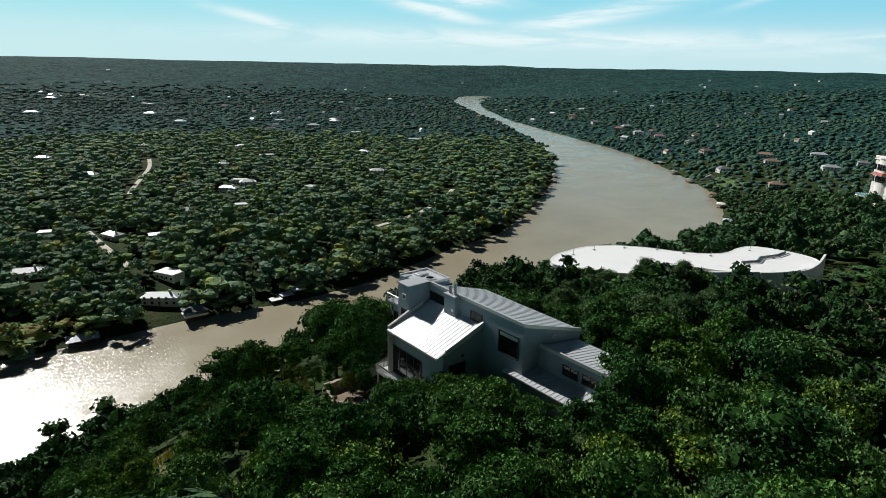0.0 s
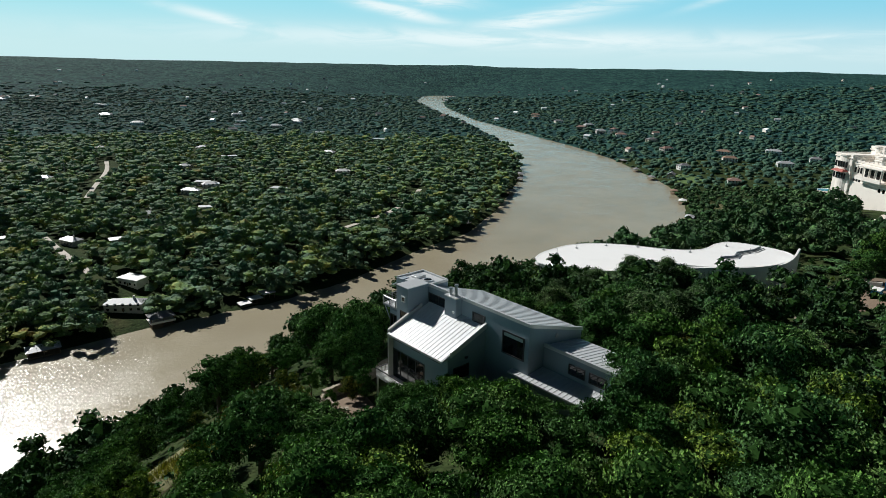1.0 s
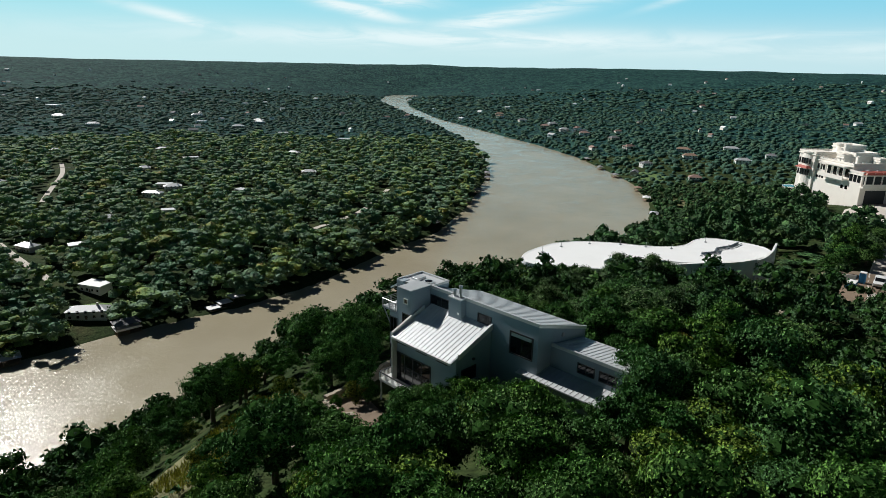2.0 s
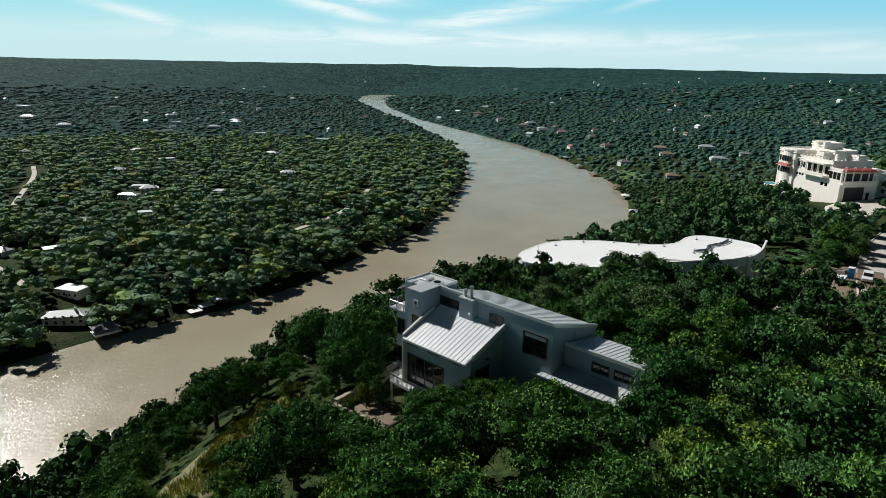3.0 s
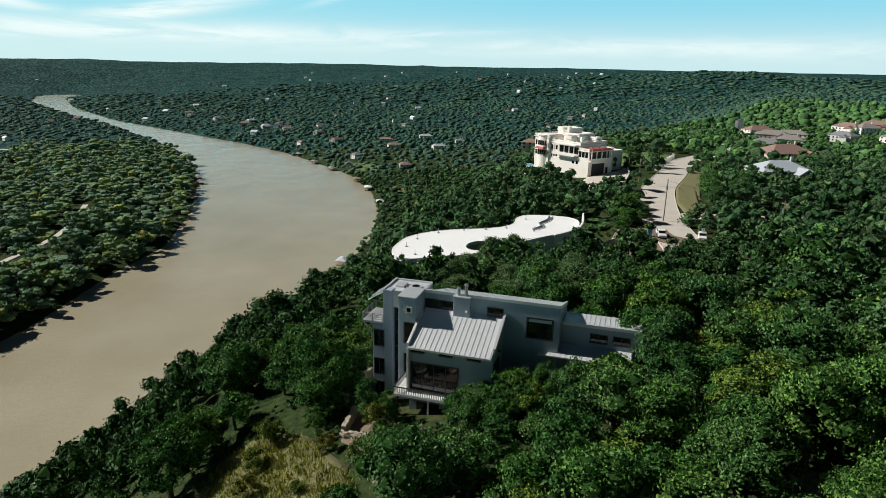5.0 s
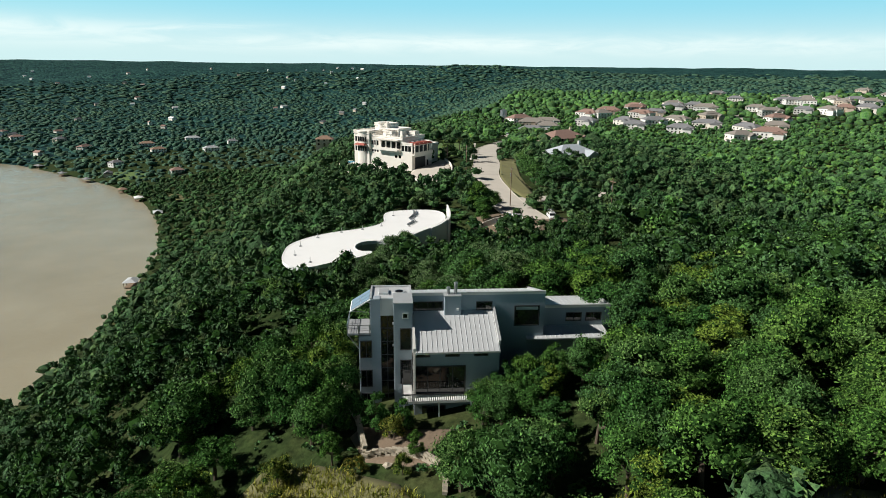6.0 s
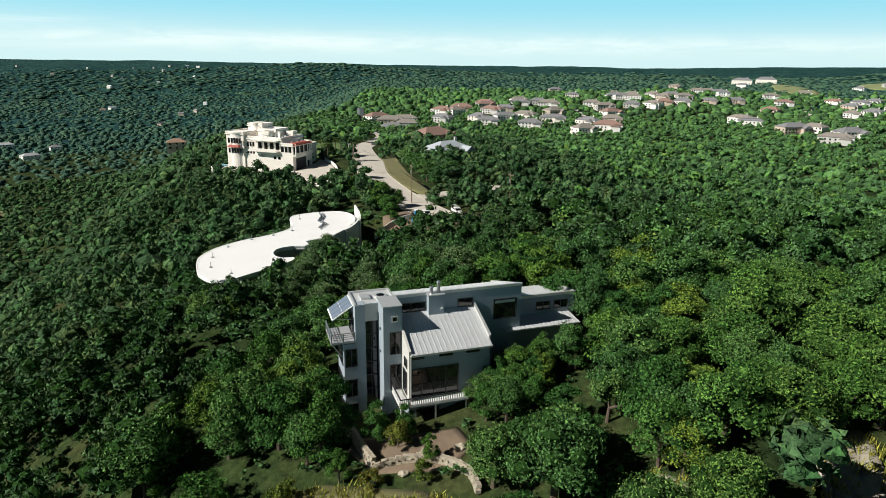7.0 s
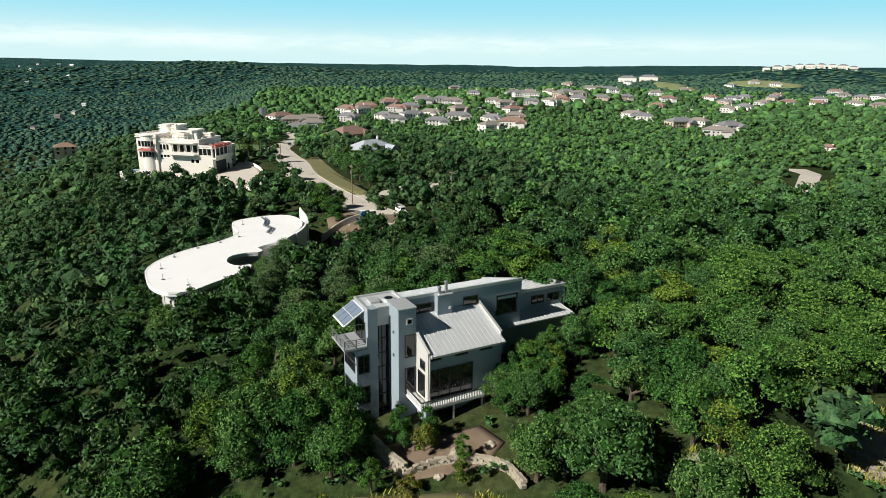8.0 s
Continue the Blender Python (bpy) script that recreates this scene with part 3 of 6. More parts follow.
def woods(name, places, width, tall, templates, material, rg, label, sink=0.5, smooth=False):
    """Many small trees joined into one mesh."""
    vs, fs, cores, k = [], [], [], 0
    which = rg.integers(0, len(templates), len(places))
    z = height(places[:, 0], places[:, 1])
    for i, (tv, tf, tc) in enumerate(templates):
        p = places[which == i]
        if not len(p):
            continue
        m = len(p)
        a = rg.uniform(0, 6.283, m)
        s = width * rg.uniform(0.45, 1.35, m) * np.where(rg.random(m) < 0.12, 1.4, 1.0)
        hh = tall * (s / width) ** 0.6 * rg.uniform(0.75, 1.25, m)
        hh = under_roof(p[:, 0], p[:, 1], z[which == i], hh)
        co, si = np.cos(a)[:, None], np.sin(a)[:, None]
        x = (tv[None, :, 0] * co - tv[None, :, 1] * si) * s[:, None] + p[:, :1]
        y = (tv[None, :, 0] * si + tv[None, :, 1] * co) * s[:, None] + p[:, 1:2]
        zz = tv[None, :, 2] * hh[:, None] + (z[which == i] - sink)[:, None]
        vs.append(np.stack([x, y, zz], 2).reshape(-1, 3))
        fs.append((tf[None] + (np.arange(m) * len(tv))[:, None, None]).reshape(-1, 3) + k)
        cores.append(np.tile(tc, m))
        k += m * len(tv)
    ob = new(name, raw(name, np.concatenate(vs), np.concatenate(fs), material, smooth, INNER_SHADE, np.concatenate(cores)))
    print(name, len(places), sum(map(len, fs)))
    return tagged(ob, label, "woods", kind="stuff")


def template(seed, n, count, size, core=0.8, fat=1.0, up=1.0, level=1, rough=0.25, solid=False):
    """A unit tree: half-width 1, height 1, of leaf clumps round lobes darkened as inner shade; solid: the lobes are
    foliage too. Vertices, triangles, inner flags.
    """
    rg = np.random.default_rng(seed)
    c, rad = lobes(rg, 0.9, 2.0, n, 0.3, fat)
    vs, fs, k = [], [], 0
    if count:
        v, f = leaves(rg, c, rad, count, size, 1.0)
        vs, fs, k = [v], [f], len(v)
    bv, bf = BALLS[level]
    for p, r in zip(c, rad):
        vs.append(p + bv * r * core * rg.uniform(1 - rough, 1 + rough, (len(bv), 1)) * np.array([1, 1, up]))
        fs.append(bf + k)
        k += len(bv)
    v = np.concatenate(vs)
    v[:, 2] *= 0.5
    f = np.concatenate(fs)
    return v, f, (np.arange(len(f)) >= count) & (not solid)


def dry(x, y):
    """True on land, a step away from the water."""
    dn, sn, _ = along(BANK_NEAR, x, y)
    df, sf, _ = along(BANK_FAR, x, y)
    return ((sn > 0) & (dn > 1)) | ((sf < 0) & (df > 2))


LANES = [[(-300, 505), (-267, 466), (-219, 412)], [(-60, 540), (-25, 596), (-6, 652), (10, 720)], [(-410, 860), (-375, 780), (-335, 648)], [(930, 198), (847, 174), (790, 162), (755, 152)], [(1123, -153), (1010, -136), (905, -117)], [(432, -114), (400, -112), (360, -97), (325, -84), (290, -72)]]


def off_lanes(x, y):
    ok = np.ones(x.shape, bool)
    for q, clear in zip(LANES, (11, 11, 12, 11, 11, 14)):
        ok &= along(q, x, y)[0] > clear
    return ok


def glade(x, y, step, level):
    return roll(x + 37, y - 91, step) < level


SUBURB = [(720, 146), (815, -31), (641, -102), (662, 403), (635, 371), (663, 365), (754, 348), (690, 324), (758, 331), (792, 334), (714, 284), (684, 262), (775, 283), (719, 250), (806, 274), (756, 232), (675, 208), (925, 252), (898, 230), (813, 206), (732, 192),
          (934, 171), (897, 147), (845, 132), (760, 122), (640, 140), (673, 118), (940, 112), (949, 81), (992, 66), (1005, 40), (906, 278), (850, 316), (785, -39), (715, -75), (728, -98), (690, -124), (538, 324), (600, 334)]
SUBURB_FAR = [(938, 286), (1366, 308), (1096, 227), (1603, 59), (1284, -22), (1662, -95), (1615, -332), (1722, -414), (1613, -434), (1183, -385), (1304, -469), (1080, 71), (879, 324), (1194, -105), (1361, -183), (1045, 118), (1127, 90), (1075, 152), (1055, 136), (1120, 38), (1299, 15), (1150, 60), (1202, -28), (1088, -1), (1102, -42), (1004, -86), (1109, -116), (1173, -200), (1096, -209), (1192, -242), (1246, -276), (1021, -222),
              (1093, -267), (1245, -327), (1140, -320), (1117, -360), (1415, -494), (1122, -419), (1072, -435), (1213, -464), (1204, -492), (975, -185), (1270, -340), (1330, -6), (1180, 130), (1240, 170)]
PLAIN = [(-325, 488, 9, 8), (-275, 387, 22, 9), (-176, 364, 22, 9), (-241, 724, 16, 9), (-228, 711, 18, 10), (-238, 676, 20, 8), (-200, 600, 12, 8), (-297, 829, 14, 9), (-252, 830, 16, 9), (-268, 934, 20, 10),
         (-975, 1487, 30, 14), (-1193, 1922, 34, 16), (-871, 1850, 40, 16), (-420, 730, 16, 9), (-268, 485, 16, 9), (-232, 487, 14, 9), (-268, 1520, 22, 12), (-442, 1650, 26, 12), (-387, 1472, 22, 12),
         (-292, 1395, 24, 12), (-277, 1561, 22, 12), (-623, 1098, 20, 11), (-539, 830, 18, 10), (-244, 573, 12, 9), (-184, 396, 16, 10), (-560, 1330, 24, 12), (-700, 1500, 26, 14), (-150, 700, 16, 10), (-90, 820, 18, 10), (-130, 1000, 20, 10),
         (-60, 1180, 22, 12), (-330, 1010, 18, 10), (-480, 980, 20, 10), (-180, 1280, 22, 12)]


def off_houses(x, y, homes, r, front):
    """True away from houses, and from the strip of ground in front of them towards the hilltop."""
    ok = np.ones(x.shape, bool)
    for h in homes:
        hx, hy = h[0], h[1]
        d = math.hypot(hx + 30, hy - 30)
        ux, uy = (-30 - hx) / d, (30 - hy) / d
        s = np.clip((x - hx) * ux + (y - hy) * uy, 0, front)
        ok &= np.hypot(x - hx - ux * s, y - hy - uy * s) > r
    return ok


def meadow(x, y):
    """Open grass on the far rises."""
    return (((x - 1580) / 230) ** 2 + ((y + 195) / 42) ** 2 < 1) | (((x - 1720) / 160) ** 2 + ((y + 440) / 85) ** 2 < 1)


T_TOP = [template(60 + i, 8, 560, 0.068, 0.72, 0.85, 1.2, 1, 0.25) for i in range(4)]
T_MID = [template(90 + i, 5, 210, 0.095, 0.84, 0.95, 1.2, 1, 0.28, True) for i in range(5)]
T_BANK = [template(50 + i, 7, 230, 0.08, 0.84, 0.9, 1.15, 1, 0.28, True) for i in range(5)]
T_PLAIN = [template(85 + i, 3, 30, 0.14, 1.0, 1.0, 1.2, 1, 0.28, True) for i in range(5)]
T_FAR = [template(80 + i, 2, 28, 0.16, 1.1, 1.1, 1.3, 1, 0.28, True) for i in range(6)]
T_LOW = [template(70 + i, 1, 0, 0.0, 1.7, 1.0, 1.6, 1, 0.2, True) for i in range(5)]
T_BUSH = [template(65 + i, 2, 46, 0.2, 0.7, 1.0, 1.0, 1, 0.25) for i in range(4)]
eye_r = lambda x, y: np.hypot(x + 25, y - 20) * (1 + 0.09 * roll(x, y, 45))
tops = scatter(rng, -90, 120, -40, 160, 5.8, lambda x, y: ~(near_zone(x, y) & (0.65 * x + 0.76 * y > 14)) & dry(x, y) & ~keep_clear(x, y) & (eye_r(x, y) < 135))


RIDGE_OAKS = [(112, 84), (190, 112), (290, 150), (380, 205)]


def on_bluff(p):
    """True on the slope that falls to the river and along the ridge, where dark cedars stand with shade put into their
    colour; oaks and shrubs grow on the upland.
    """
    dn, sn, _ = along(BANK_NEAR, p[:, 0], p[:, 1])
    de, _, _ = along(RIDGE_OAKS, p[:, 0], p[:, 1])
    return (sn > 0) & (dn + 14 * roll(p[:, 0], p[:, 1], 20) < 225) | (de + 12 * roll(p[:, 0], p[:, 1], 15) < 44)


for name, sel, leaf, lab in (("hilltop_woods", ~on_bluff(tops), LEAF_WOODS, "dense oak and juniper trees on the hilltop"), ("bluff_woods", on_bluff(tops), LEAF_CEDAR_SHADED, "dense cedar woods on the river bluff, with shade put into their leaf colour")):
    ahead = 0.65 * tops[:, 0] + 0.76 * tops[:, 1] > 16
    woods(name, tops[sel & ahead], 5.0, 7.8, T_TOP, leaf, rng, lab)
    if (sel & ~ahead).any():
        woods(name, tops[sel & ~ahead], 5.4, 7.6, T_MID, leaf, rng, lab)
under = scatter(rng, -90, 90, -10, 160, 4.4, lambda x, y: dry(x, y) & (eye_r(x, y) < 150) & ~keep_clear(x, y))
woods("undergrowth", under, 1.5, 1.6, T_BUSH, LEAF_WOODS, rng, "low green scrub under the hilltop trees", 0.2)


def bare(x, y):
    """The open clearings near the house."""
    ok = ((x + 25) / 7.5) ** 2 + ((y - 62) / 6) ** 2 < 1
    ok |= ((x + 23.5) / 6.5) ** 2 + ((y - 71) / 9) ** 2 < 1
    for cx, cy, rx, ry in ((8.3, 31, 4.6, 3.4), (-9.8, 26.8, 6.8, 4.2), (-15.8, 41.6, 3, 3)):
        ok |= (((x - cx) / rx) ** 2 + ((y - cy) / ry) ** 2 < 1) & (np.sin(x * 5.1) * np.sin(y * 4.3) > 0.25)
    return ok


T_TUFT = []
for i in range(5):
    rt = np.random.default_rng(300 + i)
    m = 16
    root = rt.normal(scale=0.35, size=(m, 2))
    lean, turn = rt.uniform(0.1, 0.7, m), rt.uniform(0, 6.283, m)
    tipxy = root + np.stack([np.cos(turn), np.sin(turn)], 1) * lean[:, None]
    side = np.stack([-np.sin(turn), np.cos(turn)], 1) * 0.09
    tv = np.stack([np.column_stack([root - side, np.zeros(m)]), np.column_stack([root + side, np.zeros(m)]), np.column_stack([tipxy, rt.uniform(0.5, 1.1, m)])], 1).reshape(-1, 3)
    T_TUFT.append((tv, np.arange(m)[:, None] * 3 + np.array([0, 1, 2]), np.zeros(m, bool)))
tufts = scatter(rng, -36, 16, 20, 82, 0.55, bare)
woods("dry_grass", tufts, 0.62, 0.75, T_TUFT, LEAF_GRASS, rng, "tall yellow dry grass in the clearings", 0.05)
mid = scatter(rng, -140, 420, -140, 470, 6.3, lambda x, y: (eye_r(x, y) >= 135) & in_view(x, y) & dry(x, y) & ~keep_clear(x, y) & (eye_r(x, y) < 310) & (x > y * -1.05 - 60))
for name, sel, leaf, lab in (("hillside_woods", ~on_bluff(mid), LEAF_WOODS, "dense bright green oak woods on the upland"), ("bluff_woods", on_bluff(mid), LEAF_CEDAR_SHADED, "dense cedar woods on the river bluff, with shade put into their leaf colour")):
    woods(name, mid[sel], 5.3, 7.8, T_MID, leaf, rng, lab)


def east_side(x, y):
    _, sn, _ = along(BANK_NEAR, x, y)
    return sn > 0


built = lambda x, y: ~keep_clear(x, y) & off_lanes(x, y) & off_houses(x, y, SUBURB, 14, 17)
fe = scatter(rng, 0, 950, -450, 950, 7.4, lambda x, y: in_view(x, y) & east_side(x, y) & dry(x, y) & (eye_r(x, y) >= 310) & (eye_r(x, y) < 850) & built(x, y))


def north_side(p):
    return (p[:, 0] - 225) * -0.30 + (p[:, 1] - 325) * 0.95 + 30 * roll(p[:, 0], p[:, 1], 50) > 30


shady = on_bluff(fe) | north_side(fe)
woods("valley_woods", fe[~shady], 5.6, 7.0, T_FAR, LEAF_WOODS, rng, "dense green woods on the far slopes", 1.2)
woods("river_valley_woods", fe[shady], 5.8, 7.2, T_FAR, LEAF_CEDAR_SHADED, rng, "dark green woods in the river valley", 1.8)
fb = scatter(rng, -420, 200, 200, 720, 12.0, lambda x, y: in_view(x, y) & ~east_side(x, y) & dry(x, y) & (eye_r(x, y) < 620) & glade(x, y, 20, 0.5) & off_lanes(x, y) & off_houses(x, y, PLAIN, 14, 20))
woods("riverbank_trees", fb, 12.6, 14.5, T_BANK, LEAF_PLAIN, rng, "tall mixed green and yellowing trees along the river bank")
fw = scatter(rng, -900, 200, 200, 1250, 12.3, lambda x, y: in_view(x, y) & ~east_side(x, y) & dry(x, y) & (eye_r(x, y) >= 620) & (eye_r(x, y) < 1200) & glade(x, y, 22, 0.85) & off_lanes(x, y) & off_houses(x, y, PLAIN, 16, 24))
woods("riverside_woods", fw, 12.2, 12.0, T_PLAIN, LEAF_PLAIN, rng, "mixed dark green and yellowing trees on the river plain")
fs = scatter(rng, 200, 1500, -600, 1400, 12.5, lambda x, y: in_view(x, y) & east_side(x, y) & dry(x, y) & (eye_r(x, y) >= 850) & (eye_r(x, y) < 1400) & off_houses(x, y, SUBURB + SUBURB_FAR, 15, 22) & ~meadow(x, y))
woods("suburb_woods", fs[~north_side(fs)], 7.6, 7.6, T_LOW, LEAF_WOODS, rng, "green woods round the far houses", 2.2, True)
woods("upriver_woods", fs[north_side(fs)], 7.6, 5.6, T_LOW, LEAF_HAZED, rng, "dark woods on the slopes upriver", 2.2, True)
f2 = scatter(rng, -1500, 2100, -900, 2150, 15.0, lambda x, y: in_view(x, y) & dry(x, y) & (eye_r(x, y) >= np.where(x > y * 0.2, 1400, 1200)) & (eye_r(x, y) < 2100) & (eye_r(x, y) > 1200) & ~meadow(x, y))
woods("distant_woods", f2, 9.0, 4.6, T_LOW, LEAF_HAZED, rng, "distant dark woods on the plain and hills", 2.2, True)
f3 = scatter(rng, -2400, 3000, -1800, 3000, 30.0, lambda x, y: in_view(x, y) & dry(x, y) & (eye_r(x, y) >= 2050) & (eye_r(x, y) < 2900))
woods("hazy_woods", f3, 17.0, 4.5, T_LOW, LEAF_HAZED, rng, "far woods up to the skyline", 1.0, True)
# ---- materials of the buildings ----
STUCCO = plain("grey_stucco", (0.275, 0.325, 0.365), 0.85, vary=0.10, scale=0.5, relief=0.004)
STUCCO_PALE = plain("pale_stucco", (0.52, 0.51, 0.48), 0.85, vary=0.08, scale=0.6, relief=0.004)
METAL_ROOF = plain("galvalume_roof", (0.58, 0.595, 0.605), 0.45, 0.25, vary=0.10, scale=0.9)
CAP = plain("metal_cap", (0.62, 0.63, 0.63), 0.4, 0.5, vary=0.08)
FRAME = plain("dark_window_frame", (0.03, 0.03, 0.032), 0.5)
GLASS, _, _, glb = mat("dark_window_glass", (0.012, 0.014, 0.016), 0.04)
glb.inputs["Specular IOR Level"].default_value = 0.7
WHITE_PAINT = plain("white_paint", (0.78, 0.78, 0.76), 0.6, vary=0.06)
WHITE_ROOF = plain("white_membrane", (0.82, 0.82, 0.81), 0.65, vary=0.05, scale=0.25)
CREAM = plain("cream_stucco", (0.79, 0.74, 0.67), 0.85, vary=0.08, scale=0.3)
RED_ROOF = plain("red_metal_roof", (0.36, 0.085, 0.06), 0.55, vary=0.2, scale=0.8)
CONCRETE = plain("pale_concrete", (0.50, 0.46, 0.40), 0.9, vary=0.12, scale=0.25, relief=0.003)
SOIL = plain("bare_soil", (0.17, 0.125, 0.085), 0.95, vary=0.35, scale=0.35, relief=0.05)
MEADOW = plain("far_meadow_grass", (0.21, 0.24, 0.10), 0.95, vary=0.2, scale=0.05)
LAWN = plain("mown_grass", (0.085, 0.15, 0.035), 0.95, vary=0.25, scale=0.5, relief=0.02)
DRY_LAWN = plain("dry_grass", (0.15, 0.145, 0.06), 0.95, vary=0.25, scale=0.35, relief=0.02)
WOOD = plain("weathered_timber", (0.20, 0.14, 0.09), 0.85, vary=0.3, scale=2.0)
STEEL = plain("grey_steel", (0.35, 0.36, 0.37), 0.4, 0.8)
LIMESTONE = plain("limestone", (0.40, 0.35, 0.27), 0.92, vary=0.45, scale=1.5, relief=0.03)
RUBBLE = plain("limestone_rubble", (0.40, 0.36, 0.29), 0.95, vary=0.6, scale=0.9, relief=0.08)
RUBBER = plain("tyre_rubber", (0.02, 0.02, 0.02), 0.85)
BLUE_PLASTIC = plain("blue_plastic", (0.03, 0.22, 0.45), 0.5)
TAN = plain("tan_brick", (0.50, 0.42, 0.34), 0.88, vary=0.15, scale=0.6)
GREY_SHINGLE = plain("grey_shingle", (0.20, 0.20, 0.21), 0.9, vary=0.2, scale=0.8)
BROWN_SHINGLE = plain("brown_shingle", (0.26, 0.17, 0.12), 0.9, vary=0.2, scale=0.8)
CLAY = plain("clay_tile", (0.26, 0.165, 0.135), 0.85, vary=0.2, scale=0.8)
SOLAR, sn_, sl_, sb_ = mat("solar_glass", (0.16, 0.20, 0.26), 0.12)
DECK = plain("grey_deck_boards", (0.30, 0.31, 0.32), 0.8, vary=0.2, scale=2.0)
POOL = plain("pool_water", (0.03, 0.13, 0.14), 0.08)
ORANGE = plain("orange_plastic", (0.75, 0.14, 0.03), 0.5)


def turned(u, v, z, turn=0.0):
    return pose(u, v, z, 0, 0, turn)


SHARED = {}


def shared_box(name, w, d, h, material, bevel=0.0):
    """One mesh for alike pieces: a box centred on its base."""
    key = (name, round(w, 3), round(d, 3), round(h, 3), material.name)
    if key not in SHARED:
        bm = box(-w / 2, w / 2, -d / 2, d / 2, 0, h, bevel)
        me = bpy.data.meshes.new(name)
        bm.to_mesh(me)
        bm.free()
        me.materials.append(material)
        SHARED[key] = me
    return SHARED[key]


def window(parent, at, w, h, cols=1, rows=1, bar=0.09, frame_mat=None, name="window", label=""):
    """A framed window in a wall that faces -y of its pose; the panes are set back in the frame."""
    bm = bmesh.new()
    b = bar
    loops = []
    for y in (-0.10, 0.02):
        for g in (b, 0.0):
            loops.append([bm.verts.new(q) for q in ((-w / 2 - g, y, -g), (w / 2 + g, y, -g), (w / 2 + g, y, h + g), (-w / 2 - g, y, h + g))])
    fo, fi, bo, bi = loops
    for i in range(4):
        j = (i + 1) % 4
        bm.faces.new((fo[i], fo[j], fi[j], fi[i]))
        bm.faces.new((bo[j], bo[i], bi[i], bi[j]))
        bm.faces.new((fo[j], fo[i], bo[i], bo[j]))
        bm.faces.new((fi[i], fi[j], bi[j], bi[i]))
    ob = part(name, bm, frame_mat or FRAME, parent, label, at)
    for i in range(1, cols):
        piece("mullion", shared_box("mullion", b * 0.9, 0.1, h, frame_mat or FRAME), ob, turned(-w / 2 + w * i / cols, -0.03, 0))
    for j in range(1, rows):
        piece("transom", shared_box("transom", w, 0.09, b * 0.8, frame_mat or FRAME), ob, turned(0, -0.03, h * j / rows - b * 0.4))
    for i in range(cols):
        for j in range(rows):
            piece("pane", shared_box("pane", w / cols - 0.02, 0.02, h / rows - 0.02, GLASS), ob,
                  turned(-w / 2 + w * (i + 0.5) / cols, -0.03, h * j / rows + 0.01))
    return ob


def seamed(name, parent, outline, zf, thick, u0, u1, v0, v1, step, material, label=""):
    """A standing-seam roof: a slab and ribs that run down its slope."""
    slab = part(name, prism(outline, lambda x, y: zf(x, y) - thick, zf), material, parent, label)
    n = int((u1 - u0) / step)
    rib = v1 - v0
    za, zb = zf(0, v0), zf(0, v1)
    length = math.hypot(rib, zb - za)
    me = shared_box("seam", 0.045, length, 0.045, material)
    for i in range(n + 1):
        u = u0 + (u1 - u0) * i / n
        piece("seam", me, slab, pose(u, (v0 + v1) / 2, (zf(u, v0) + zf(u, v1)) / 2, math.degrees(math.atan2(zb - za, rib)), 0, 0))
    return slab


# ---- the grey house; heights are above its footing at 110 ----
HB = 110.0
HM = Matrix(((HU[0], HV[0], 0, HOUSE[0]), (HU[1], HV[1], 0, HOUSE[1]), (0, 0, 1, HB), (0, 0, 0, 1)))
house = empty("house", HM, "modern grey stucco house with metal roofs on the bluff", "house")
Z0 = -3.0
main_top = lambda x, y: 15.45 - 0.305 * y
part("wall", prism([(-16.42, 0), (0, 0), (0, 9.3), (-16.42, 9.3)], Z0, lambda x, y: main_top(x, y) - 0.25), STUCCO, house, "tall grey stucco front wall")
seamed("roof", house, [(-16.4, 0.2), (-0.2, 0.2), (-0.2, 9.5), (-16.4, 9.5)], lambda x, y: main_top(x, y) - 0.12, 0.12, -16.2, -0.4, 0.3, 9.4, 0.58, METAL_ROOF, "sloping standing-seam metal roof")
part("parapet_cap", prism([(-16.4, -0.06), (0.06, -0.06), (0.06, 0.2), (-16.4, 0.2)], lambda x, y: 15.2, lambda x, y: 15.56), CAP, house)
part("parapet_cap", prism([(-0.2, 0.2), (0.06, 0.2), (0.06, 9.5), (-0.2, 9.5)], lambda x, y: main_top(x, y) - 0.3, lambda x, y: main_top(x, y) + 0.10), CAP, house)
window(house, turned(-14.45, 0, 13.35), 3.5, 1.0, 2, 1)
window(house, turned(-7.55, 0, 13.3), 1.85, 0.95, 1, 1)
big = window(house, turned(-2.2, 0, 11.15), 2.95, 2.45, 1, 1, 0.12)
part("blind", box(-1.35, 1.35, -0.07, -0.05, 2.0, 2.38), STUCCO_PALE, big, "half-drawn pale blind")
window(house, turned(-2.3, 0, 3.4), 2.6, 2.0, 2, 1)
# round vent on the end wall
vent = bmesh.new()
bmesh.ops.create_cone(vent, cap_ends=True, segments=14, radius1=0.28, radius2=0.24, depth=0.12, matrix=pose(0.06, 4.6, 13.0, 0, 90, 0))
part("vent", vent, STEEL, house)
# chimney with two flues
chim = part("chimney", box(-12.5, -10.5, -0.85, 0.3, 11.0, 15.35, 0.03), STUCCO, house)
part("chimney_cap", box(-12.56, -10.44, -0.92, 0.36, 15.35, 15.47), CAP, chim)
for uu, hh in ((-12.0, 0.75), (-11.1, 1.35)):
    fl = part("flue", tube((uu, -0.3, 15.45), (uu, -0.3, 15.45 + hh), 0.19, None, 10), STEEL, chim)
    part("flue_cap", tube((uu, -0.3, 15.45 + hh), (uu, -0.3, 15.62 + hh), 0.27, 0.22, 10), STEEL, fl)
part("wall_lamp", box(-11.0, -10.75, -0.97, -0.85, 13.55, 13.8, 0.02), WHITE_PAINT, house)

